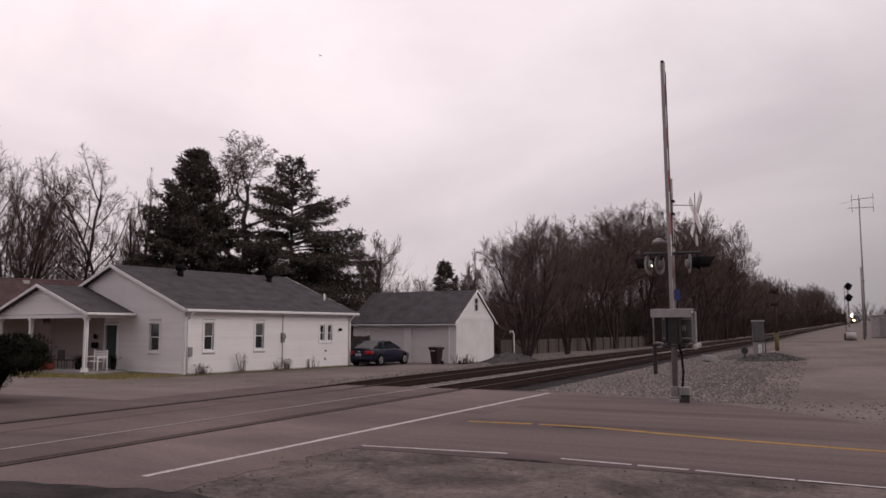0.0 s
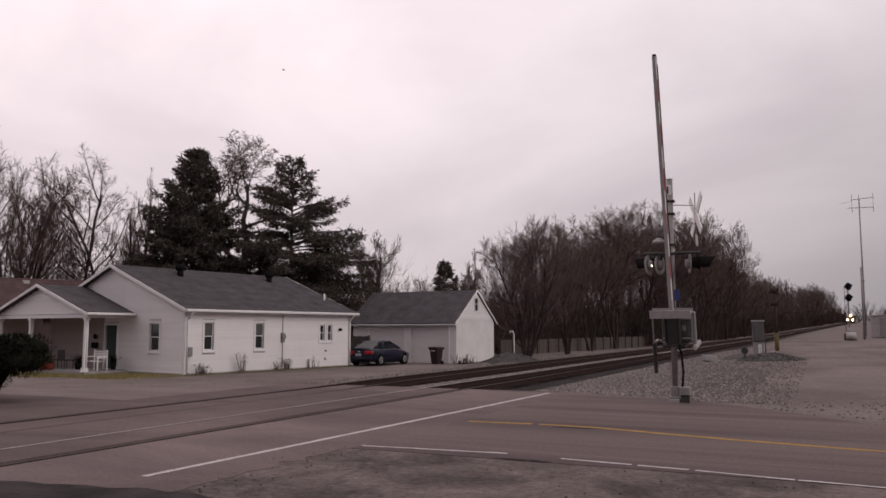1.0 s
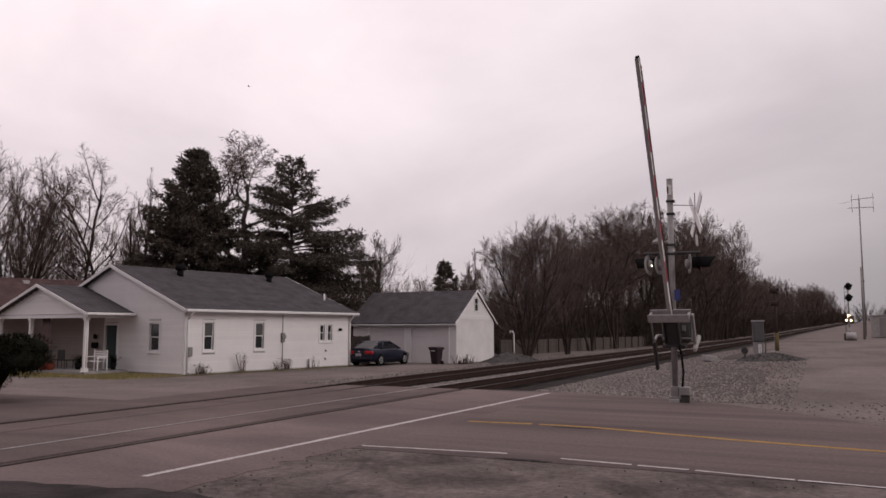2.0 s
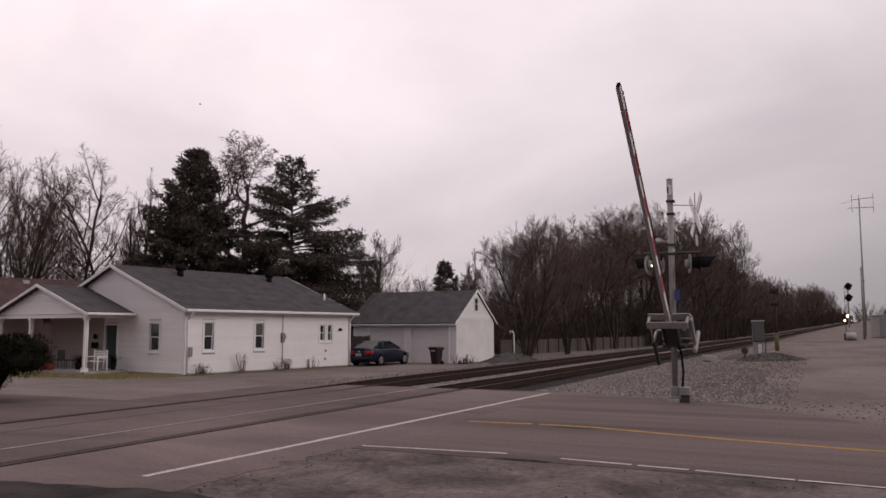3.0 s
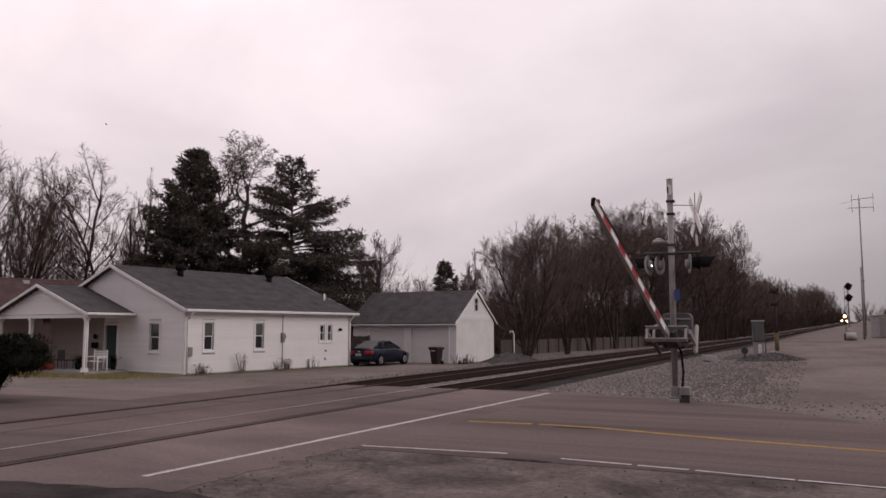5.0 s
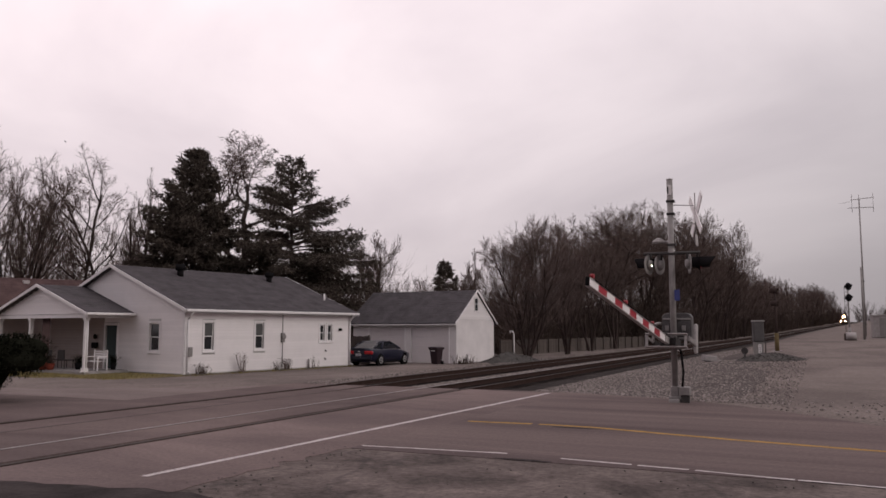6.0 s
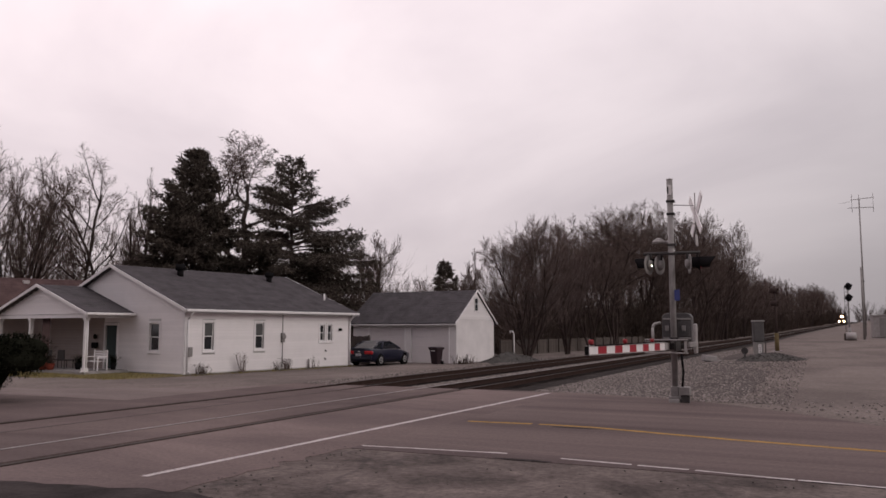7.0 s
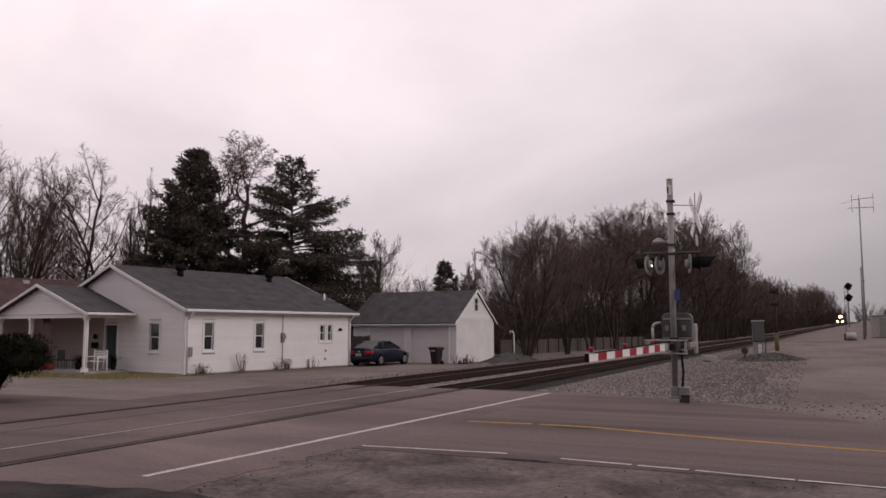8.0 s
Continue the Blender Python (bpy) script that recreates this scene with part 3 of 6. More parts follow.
def roof_plane(house, name, corners, thick, material, courses=14):
    """A roof slope from four corners (eave a, eave b, ridge b, ridge a): a deck with lapped courses of shingles, each a piece."""
    a, b, c, d = (Vector(p) for p in corners)
    nrm = (b - a).cross(d - a).normalized()
    if nrm.z < 0:
        nrm = -nrm
    bm = bmesh.new()
    top = [bm.verts.new(p) for p in (a, b, c, d)]
    low = [bm.verts.new(p - nrm * thick) for p in (a, b, c, d)]
    bm.faces.new(top)
    bm.faces.new(low[::-1])
    for i in range(4):
        j = (i + 1) % 4
        bm.faces.new((top[i], low[i], low[j], top[j]))
    bmesh.ops.recalc_face_normals(bm, faces=bm.faces[:])
    deck = part(name, bm, material, house)
    for k in range(courses):
        f0, f1 = k / courses, (k + 1) / courses
        p0, p1 = a.lerp(d, f0), b.lerp(c, f0)
        q0, q1 = a.lerp(d, f1), b.lerp(c, f1)
        bm = bmesh.new()
        lift0, lift1 = nrm * 0.014, nrm * 0.004
        vs = [bm.verts.new(p) for p in (p0 + nrm * .002, p1 + nrm * .002, p1 + lift0, p0 + lift0, q1 + lift1, q0 + lift1)]
        bm.faces.new((vs[0], vs[1], vs[2], vs[3]))
        bm.faces.new((vs[3], vs[2], vs[4], vs[5]))
        bmesh.ops.recalc_face_normals(bm, faces=bm.faces[:])
        part("shingle_course", bm, material, deck)
    return deck


def make_house():
    house = thing("house", pose(-27.56, 29.29, -0.2, 0, 0, 81.7), "white clapboard bungalow with a grey shingle roof and a front porch", "house")
    L, W, E, R = 12.0, 11.4, 3.19, 5.4
    # long side wall: its outer face looks along local -y
    side_open = [(1.14, 1.72, 1.14, 2.48), (4.46, 5.05, 1.14, 2.48), (9.38, 9.76, 1.5, 2.4), (10.02, 10.4, 1.5, 2.4)]
    wall = part("wall", wall_grid(L, E, 0.15, side_open), M_WALL, house)
    clapboards(wall, lambda z: (0.08, L - 0.08), 0.05, E, [(a - .11, b + .11, c - .11, d + .11) for a, b, c, d in side_open])
    for i, (a, b, c, d) in enumerate(side_open):
        sash_window(house, pose(a, 0, c), b - a, d - c, i + 1, curtain=i in (0, 1))
    # gable wall towards the road: local frame turned so that its outer face looks along -x of the house
    gable_m = pose(0, W, 0, 0, 0, -90)
    gw = W
    gable_open = [(gw - 2.62, gw - 1.86, 1.1, 2.44), (gw - 6.25, gw - 5.25, 0.15, 2.36)]
    bm = wall_grid(gw, E, 0.15, gable_open)
    prism(bm, [(0, E), (gw, E), (gw / 2, R)], 0.0, 0.15)
    gwall = part("wall", bm, M_WALL, house)
    gwall.matrix_basis = gable_m

    def gable_run(z):
        if z < E:
            return (0.08, gw - 0.08)
        f = (z - E) / (R - E)
        return (gw / 2 * f + .05, gw - gw / 2 * f - .05) if f < 0.97 else None

    clapboards(gwall, gable_run, 0.05, R, [(gw - 2.73, gw - 1.75, 0.99, 2.55), (gw - 6.35, gw - 5.15, 0.1, 2.46), (.1, gw - 6.35, .1, 2.8)])
    # boards under the porch roof, toned beige so the wall looks shaded
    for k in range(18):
        part("porch_board", boxes((.1, gw - 6.36, -.02, 0, .12 + k * .148, .263 + k * .148), bev=.004), M_PORCHSHADE, gwall)
    sash_window(house, gable_m @ pose(gw - 2.62, 0, 1.1), 0.76, 1.34, 5)
    # remaining walls, plain
    bm = boxes((L - .15, L, 0.15, W - .15, 0, E), (0, L, W - .15, W, 0, E))
    for v0 in (L - .15,):
        a = [bm.verts.new(p) for p in ((v0, 0, E), (v0, W, E), (v0, W / 2, R))]
        b = [bm.verts.new(p) for p in ((L, 0, E), (L, W, E), (L, W / 2, R))]
        bm.faces.new(a), bm.faces.new(b[::-1])
        for i in range(3):
            j = (i + 1) % 3
            bm.faces.new((a[i], a[j], b[j], b[i]))
    bmesh.ops.recalc_face_normals(bm, faces=bm.faces[:])
    part("back_wall", bm, M_SIDING, house)
    part("foundation", boxes((-0.02, L + .02, 0.02, W, -0.4, 0.06)), M_CONCRETE, house)
    # corner boards
    for x, y in ((0, 0), (L, 0)):
        part("corner_board", boxes((x - .05, x + .1, -0.045, 0.02, 0.02, E - .02)) if x == 0 else boxes((x - .1, x + .05, -0.045, .02, 0.02, E - .02)), M_TRIM, house)
    part("corner_board", boxes((-0.045, 0.0, -0.045, 0.1, 0.02, E - .02)), M_TRIM, house)
    # main roof
    ov, ev = 0.3, 0.4
    sl = (R - E) / (W / 2)
    ze = E - ev * sl + 0.08
    roof_plane(house, "roof", [(-ov, -ev, ze), (L + ov, -ev, ze), (L + ov, W / 2, R + .08), (-ov, W / 2, R + .08)], 0.12, M_SHINGLE, 30)
    roof_plane(house, "roof", [(-ov, W + ev, ze), (L + ov, W + ev, ze), (L + ov, W / 2, R + .08), (-ov, W / 2, R + .08)], 0.12, M_SHINGLE, 12)
    for s in (1, -1):
        y0 = -ev if s > 0 else W + ev
        for xx in (-ov - .03, L + ov):
            bm = bmesh.new()
            q = [(xx, y0, ze), (xx, W / 2, R + .1), (xx, W / 2, R - .06), (xx, y0, ze - .15)]
            va = [bm.verts.new(p) for p in q]
            vb = [bm.verts.new((p[0] + .03, p[1], p[2])) for p in q]
            bm.faces.new(va), bm.faces.new(vb[::-1])
            for i in range(4):
                j = (i + 1) % 4
                bm.faces.new((va[i], va[j], vb[j], vb[i]))
            bmesh.ops.recalc_face_normals(bm, faces=bm.faces[:])
            part("rake_board", bm, M_TRIM, house)
    part("soffit", boxes((-ov, L + ov, -ev + .02, 0.0, ze - .2, ze - .17)), M_TRIM, house)
    gut = part("gutter", boxes((-ov, L + ov, -ev - .13, -ev - .02, ze - .14, ze - .01), bev=0.02), M_TRIM, house)
    for x in (0.12, L - 0.1):
        part("downspout", path_tube([(x, -ev - .06, ze - .12), (x, -0.1, ze - .5), (x, -0.1, 0.15), (x, -0.35, 0.08)], 0.045, 6), M_TRIM, house)
    # roof vents and pipe
    for px_, hgt in ((3.2, 0.62), (9.75, 0.55)):
        y = W / 2 - 1.15
        zr = E + (y / (W / 2)) * (R - E) + .08
        part("roof_vent", tubes(((px_, y, zr - .1), (px_, y, zr + hgt * .55), .17), ((px_, y, zr + hgt * .5), (px_, y, zr + hgt), .27, .25), sides=12), M_BLACK, house, "black metal roof vent")
    part("vent_pipe", tubes(((11.5, 1.6, 3.6), (11.5, 1.6, 4.3), .05), ((11.5, 1.6, 3.7), (11.5, 1.6, 3.78), .14, .06)), M_WHITE, house, "white plastic vent pipe")
    # meters and pipes on the long wall
    part("meter_box", boxes((0.1, 0.35, -0.2, -.03, 0.85, 1.3), bev=.02), M_GALV, house, "grey metal meter box")
    part("conduit", path_tube([(6.4, -.06, 0.1), (6.4, -.06, ze)], .02, 6), M_GALV, house)
    bm = tubes(((6.4, -.03, 1.75), (6.4, -.2, 1.75), .13), sides=14)
    box(bm, 6.28, 6.52, -.12, -.03, 1.45, 1.95)
    part("electric_meter", bm, M_GALV, house, "round grey electric meter")
    part("wall_vent", boxes((10.95, 11.2, -.12, -.03, 2.05, 2.2), bev=.02), M_BLACK, house, "black wall vent hood")
    for x, z in ((9.75, .5), (9.8, 0.95)):
        part("faucet", path_tube([(x, -.03, z), (x, -.12, z), (x, -.14, z - .1)], .025, 6), M_DARKSTEEL, house)
    part("drain_pipe", path_tube([(8.4, -.12, 0), (8.4, -.12, .5)], .05, 8), M_ALU, house)
    # porch
    P, y0, y1, yr = 2.4, 4.05, 12.3, 8.2
    pe, pr = 3.03, 4.42
    part("porch_floor", boxes((-P, 0, y0 + .2, y1, -0.3, 0.13)), M_CONCRETE, house)
    roof_plane(house, "porch_roof", [(-P - .3, y0 - .25, pe - .1), (0, y0 - .25, pe - .1), (0, yr, pr), (-P - .3, yr, pr)], .1, M_SHINGLE, 14)
    roof_plane(house, "porch_roof", [(-P - .3, y1 + .25, pe - .1), (0, y1 + .25, pe - .1), (0, yr, pr), (-P - .3, yr, pr)], .1, M_SHINGLE, 8)
    front = part("porch_gable", prism(bmesh.new(), [(0, pe - .15), (y1 - y0, pe - .15), ((y1 - y0) / 2, pr - .12)], 0, .1), M_WALL, house)
    front.matrix_basis = pose(-P, y1, 0, 0, 0, -90)
    gwid = y1 - y0
    clapboards(front, lambda z: (gwid / 2 * (z - pe + .15) / (pr - pe) + .02, gwid - gwid / 2 * (z - pe + .15) / (pr - pe) - .02) if z < pr - .2 else None, pe - .13, pr - .2, [])
    part("porch_beam", boxes((-P - .02, -P + .16, y0 + .02, y1, pe - .33, pe - .16), (-P + .16, 0, y0 + .02, y0 + .2, pe - .33, pe - .16)), M_TRIM, house)
    part("porch_ceiling", boxes((-P + .16, -.01, y0 + .2, y1, pe - .2, pe - .16)), M_TRIM, house)
    part("gutter", boxes((-P - .3, 0, y0 - .38, y0 - .26, pe - .2, pe - .08), bev=.02), M_TRIM, house)
    for s in (1, -1):
        bm = bmesh.new()
        ye = y0 - .25 if s > 0 else y1 + .25
        q = [(-P - .33, ye, pe - .08), (-P - .33, yr, pr + .02), (-P - .33, yr, pr - .13), (-P - .33, ye, pe - .22)]
        va = [bm.verts.new(p) for p in q]
        vb = [bm.verts.new((p[0] + .04, p[1], p[2])) for p in q]
        bm.faces.new(va), bm.faces.new(vb[::-1])
        for i in range(4):
            j = (i + 1) % 4
            bm.faces.new((va[i], va[j], vb[j], vb[i]))
        bmesh.ops.recalc_face_normals(bm, faces=bm.faces[:])
        part("rake_board", bm, M_TRIM, house)
    # side wall added to keep light out of the porch, in the shade-toned beige
    part("porch_side_wall", boxes((-P + .16, 0, y1 - .12, y1, .1, pe - .2)), M_PORCHSHADE, house)
    for y in (y0 + .3, 9.2, y1 - .1):
        part("porch_post", boxes((-P, -P + .17, y - .085, y + .085, .1, pe - .3), (-P - .04, -P + .21, y - .125, y + .125, .1, .3), (-P - .04, -P + .21, y - .125, y + .125, pe - .45, pe - .3), bev=.01), M_TRIM, house)
    part("downspout", path_tube([(-P + .1, y0 + .2, pe - .2), (-P + .1, y0 + .22, .2), (-P - .2, y0 + .2, .12)], .045, 6), M_TRIM, house)
    # front door with frame
    door = part("door", boxes((0.04, .09, 5.3, 6.2, .14, 2.34)), M_DOOR, house, "dark green panelled front door")
    part("door_panel", boxes((0.03, .04, 5.42, 5.7, .3, 1.1), (0.03, .04, 5.8, 6.08, .3, 1.1), (.03, .04, 5.42, 5.7, 1.25, 2.1), (.03, .04, 5.8, 6.08, 1.25, 2.1)), M_DOOR, door)
    part("door_handle", tubes(((.04, 5.38, 1.1), (-.02, 5.38, 1.1), .035)), M_DARKSTEEL, door)
    part("door_frame", boxes((-.05, .02, 5.15, 5.25, .1, 2.46), (-.05, .02, 6.25, 6.35, .1, 2.46), (-.05, .02, 5.25, 6.25, 2.36, 2.46)), M_TRIM, house)
    return house


house = make_house()


def make_garage():
    g = thing("garage", pose(-21.6, 47.3, -0.27, 0, 0, 176.5), "white double garage with a grey shingle roof", "garage")
    # local x runs along the front from the gable corner; the front looks along local +y
    L, W, E, R = 8.1, 5.6, 2.85, 4.8
    op = [(0.6, 3.4, 0.0, 2.32), (3.95, 6.75, 0.0, 2.32)]
    wall = part("wall", wall_grid(L, E, 0.2, op), M_BLOCK, g)
    wall.matrix_basis = Matrix.Diagonal((1, -1, 1, 1))
    wall.data.flip_normals()
    for a, b, c, d in op:
        dr = thing("garage_door", pose(a, -0.1, 0), "white sectional overhead garage door", "")
        dr.parent = g
        for k in range(4):
            part("panel", boxes((0.02, b - a - .02, -.03, .02, k * .58 + .005, (k + 1) * .58 - .005), bev=.008), M_GDOOR, dr)
        part("door_frame", boxes((-.09, 0, .06, .13, 0, d + .09), (b - a, b - a + .09, .06, .13, 0, d + .09), (0, b - a, .06, .13, d, d + .09)), M_TRIM, g).matrix_basis = pose(a, 0.0 - .1, 0)
    # gable end (x = 0) looks along local -x
    bm = boxes((0, .2, -W, -.2, 0, E), (L - .2, L, -W, -.2, 0, E), (.2, L - .2, -W, -W + .2, 0, E))
    part("wall", bm, M_BLOCK, g)
    gab = part("gable", prism(bmesh.new(), [(0, E), (W, E), (W / 2, R)], 0, .12), M_WALL, g)
    gab.matrix_basis = pose(0, 0, 0, 0, 0, -90)
    lou = (W / 2 - .3, W / 2 + .3, E + .55, E + 1.5)
    clapboards(gab, lambda z: ((z - E) / (R - E) * W / 2 + .02, W - (z - E) / (R - E) * W / 2 - .02) if z < R - .08 else None, E + .01, R, [lou], pitch=.17)
    gab2 = part("gable", prism(bmesh.new(), [(0, E), (W, E), (W / 2, R)], 0, .12), M_WALL, g)
    gab2.matrix_basis = pose(L - .12, 0, 0, 0, 0, -90)
    win = thing("window", pose(0, 0, 0, 0, 0, -90) @ pose(lou[0], -.03, lou[2]), "small dark attic window with a broken frame", "")
    win.parent = g
    part("window_frame", boxes((0, .07, -.02, .02, 0, .95), (.53, .6, -.02, .02, 0, .95), (.07, .53, -.02, .02, .88, .95), (.07, .53, -.02, .02, 0, .07), (.07, .53, -.01, .015, .5, .54)), M_TRIM, win)
    part("pane", boxes((.07, .53, .016, .022, .07, .88)), M_GLASS, win)
    for s in (1, -1):
        ye, yr = (.35, -W / 2) if s > 0 else (-W - .3, -W / 2)
        ze = E - .35 * (R - E) / (W / 2) * .9
        roof_plane(g, "roof", [(-.12, ye, ze), (L + .25, ye, ze), (L + .25, yr, R + .06), (-.12, yr, R + .06)], .1, M_SHINGLE, 18)
        bm = bmesh.new()
        q = [(-.16, ye, ze + .02), (-.16, yr, R + .08), (-.16, yr, R - .06), (-.16, ye, ze - .08)]
        va = [bm.verts.new(p) for p in q]
        vb = [bm.verts.new((p[0] + .04, p[1], p[2])) for p in q]
        bm.faces.new(va), bm.faces.new(vb[::-1])
        for i in range(4):
            j = (i + 1) % 4
            bm.faces.new((va[i], va[j], vb[j], vb[i]))
        bmesh.ops.recalc_face_normals(bm, faces=bm.faces[:])
        part("rake_board", bm, M_TRIM, g)
    part("fascia", boxes((-.12, L + .25, .3, .36, E - .36, E - .29)), M_TRIM, g)
    return g


make_garage()


# ---- trees ----
def tube_rows(rows, sides=3):
    """Many tapered twigs (a, b, ra, rb) as one mesh, from arrays."""
    a = np.array([r[0] for r in rows]); b = np.array([r[1] for r in rows])
    ra = np.array([r[2] for r in rows]); rb = np.array([r[3] for r in rows])
    d = b - a
    d /= np.linalg.norm(d, axis=1)[:, None] + 1e-9
    ref = np.where(np.abs(d[:, 2:3]) > 0.9, np.array([[1.0, 0, 0]]), np.array([[0, 0, 1.0]]))
    u = np.cross(d, ref)
    u /= np.linalg.norm(u, axis=1)[:, None] + 1e-9
    v = np.cross(d, u)
    n = len(rows)
    verts = np.zeros((n, 2 * sides, 3))
    for i in range(sides):
        c, s = math.cos(2 * math.pi * i / sides), math.sin(2 * math.pi * i / sides)
        off = u * c + v * s
        verts[:, i] = a + off * ra[:, None]
        verts[:, sides + i] = b + off * rb[:, None]
    quad = np.array([[i, (i + 1) % sides, sides + (i + 1) % sides, sides + i] for i in range(sides)])
    faces = (np.arange(n)[:, None, None] * 2 * sides + quad[None]).reshape(-1, 4)
    return verts.reshape(-1, 3).tolist(), faces.tolist()


def spike_rows(rows):
    """The finest twigs (a, b, r) as three-sided spikes, from arrays: verts and triangles."""
    a = np.array([r[0] for r in rows]); b = np.array([r[1] for r in rows]); r_ = np.array([r[2] for r in rows])[:, None]
    d = b - a
    d /= np.linalg.norm(d, axis=1)[:, None] + 1e-9
    u = np.cross(d, np.array([[0.31, 0.22, 0.92]]))
    u /= np.linalg.norm(u, axis=1)[:, None] + 1e-9
    v = np.cross(d, u)
    verts = np.stack([a + u * r_, a - u * r_ * .5 + v * r_ * .87, a - u * r_ * .5 - v * r_ * .87, b], axis=1)
    tri = np.array([[0, 1, 3], [1, 2, 3], [2, 0, 3]])
    faces = (np.arange(len(rows))[:, None, None] * 4 + tri[None]).reshape(-1, 3)
    return verts.reshape(-1, 3).tolist(), faces.tolist()


def unit(v):
    return v / (math.sqrt(v[0] * v[0] + v[1] * v[1] + v[2] * v[2]) + 1e-9)


def grow(rng, height, width, stems=1, lean=0.15, fork=0.6, kids=(9, 7, 6, 5), clear=0.3, up=0.3, thick=1.0, wobble=0.1, lengths=(.5, .55, .6, .72)):
    """A bare tree: rows of limbs, of branches, and of the finest spikes, brought to its height and crown width."""
    limbs, thin, spikes = [], [], []
    last = len(kids)

    def shoot(p, d, length, r, level):
        if level == last:
            q = p + unit(d + np.array([0, 0, .12])) * length
            spikes.append((p, q, max(r, .004)))
            return
        n = (9, 6, 4, 3)[min(level, 3)]
        seg = length / n
        nodes = []
        for k in range(n):
            w = wobble * (1 + .5 * level)
            d = unit(d + np.array([rng.gauss(0, w), rng.gauss(0, w), rng.gauss(0, w * .7) + up * (.08, .2, .14, .06)[min(level, 3)]]))
            q = p + d * seg
            r2 = r * (1 - .7 / n)
            (limbs if level < 2 else thin).append((p, q, r, r2))
            nodes.append((p, q, d, r))
            p, r = q, r2
        count = kids[level]
        turn = rng.uniform(0, 6.283)
        for k in range(count):
            f = clear + (1 - clear) * (k + rng.random()) / count if level == 0 else .15 + .85 * (k + rng.random()) / count
            a, b, bd, br = nodes[min(n - 1, int(f * n))]
            base = a + (b - a) * rng.random()
            turn += 2.4 + rng.gauss(0, .4)
            side = np.array([math.cos(turn), math.sin(turn), rng.uniform(-.15, .35)])
            side = unit(side - bd * float(side @ bd) * .8)
            nd_ = unit(bd * (1 - fork * .5) + side * fork * (1.05 - .12 * level) * rng.uniform(.75, 1.2))
            reach = (1.25 - .75 * f) if level == 0 else (1.15 - .5 * f)
            shoot(base, nd_, length * lengths[level] * reach * rng.uniform(.75, 1.2), br * rng.uniform(.45, .68), level + 1)

    for s in range(stems):
        az = 6.283 * s / stems + rng.uniform(-.4, .4)
        tilt = lean * rng.uniform(.7, 1.3)
        d = unit(np.array([math.cos(az) * tilt, math.sin(az) * tilt, 1.0]))
        off = .018 * height * (stems > 1)
        shoot(np.array([math.cos(az) * off, math.sin(az) * off, -.3]), d, height * rng.uniform(.78, .95), height * .0155 * thick / (1 if stems == 1 else 1.35), 0)
    ends = np.array([s[1] for s in spikes])
    k = height / np.percentile(ends[:, 2], 97.6)
    cx, cy = np.median(ends[:, 0]), np.median(ends[:, 1])
    half = np.percentile(np.abs(ends[:, :2] - (cx, cy)), 97.5)
    w = width / 2 / half
    sc = np.array((w, w, k))

    def fit(p):
        f = min(1.0, max(0.0, p[2] / (height * .35)))
        return (p - np.array((cx, cy, 0)) * f) * sc

    return [(fit(a), fit(b), ra * k, rb * k) for a, b, ra, rb in limbs], [(fit(a), fit(b), ra * k, rb * k) for a, b, ra, rb in thin], [(fit(a), fit(b), r * k) for a, b, r in spikes]


def bare_tree(seed, height, width, m, label, twig=None, tip=0.0095, **kw):
    rng = random.Random(seed)
    limbs, fine, spikes = grow(rng, height, width, **kw)
    t = thing("tree", m, label, "tree", group="bare trees")
    v, f = tube_rows([(a, b, max(ra, tip * 1.3), max(rb, tip * 1.2)) for a, b, ra, rb in limbs], 6)
    raw("trunk", v, f, M_BARK, t, smooth=True)
    v, f = tube_rows([(a, b, max(ra * .7, tip), max(rb * .7, tip * .8)) for a, b, ra, rb in fine], 3)
    v2, f2 = spike_rows([(a, b, tip) for a, b, r in spikes])
    k = len(v)
    tagged(raw("crown", v + v2, f + [tuple(i + k for i in q) for q in f2], twig or M_TWIG, t), kind="stuff")
    return t


def sprays(rng, out, o, d, count, lg, wd, loose, hang=0.0):
    """Needle sprays round a point: slim six-sided leaves added to (verts, faces)."""
    vv, ff = out
    for w in range(count):
        e = unit(d * rng.uniform(.3, 1.0) + np.array((rng.gauss(0, loose), rng.gauss(0, loose), rng.gauss(0, loose) - hang)))
        ln, wi = lg * rng.uniform(.55, 1.25), wd * rng.uniform(.6, 1.2)
        s = unit(np.cross(e, (0.2, 0.1, 1.0)))
        u = np.cross(s, e)
        i0 = len(vv)
        b = o + np.array((rng.gauss(0, .1), rng.gauss(0, .1), rng.gauss(0, .08)))
        mid = b + e * ln * .45
        vv += [b.tolist(), (mid + s * wi).tolist(), (mid - s * wi * .5 + u * wi).tolist(), (mid - s * wi * .5 - u * wi).tolist(), (b + e * ln).tolist()]
        ff += [(i0, i0 + 1, i0 + 2), (i0, i0 + 2, i0 + 3), (i0, i0 + 3, i0 + 1), (i0 + 4, i0 + 2, i0 + 1), (i0 + 4, i0 + 3, i0 + 2), (i0 + 4, i0 + 1, i0 + 3)]


def along(prof, f):
    """Value of a polyline of (place, value) at f."""
    for (a, va), (b, vb) in zip(prof, prof[1:]):
        if f <= b:
            return va + (vb - va) * (f - a) / (b - a)
    return prof[-1][1]


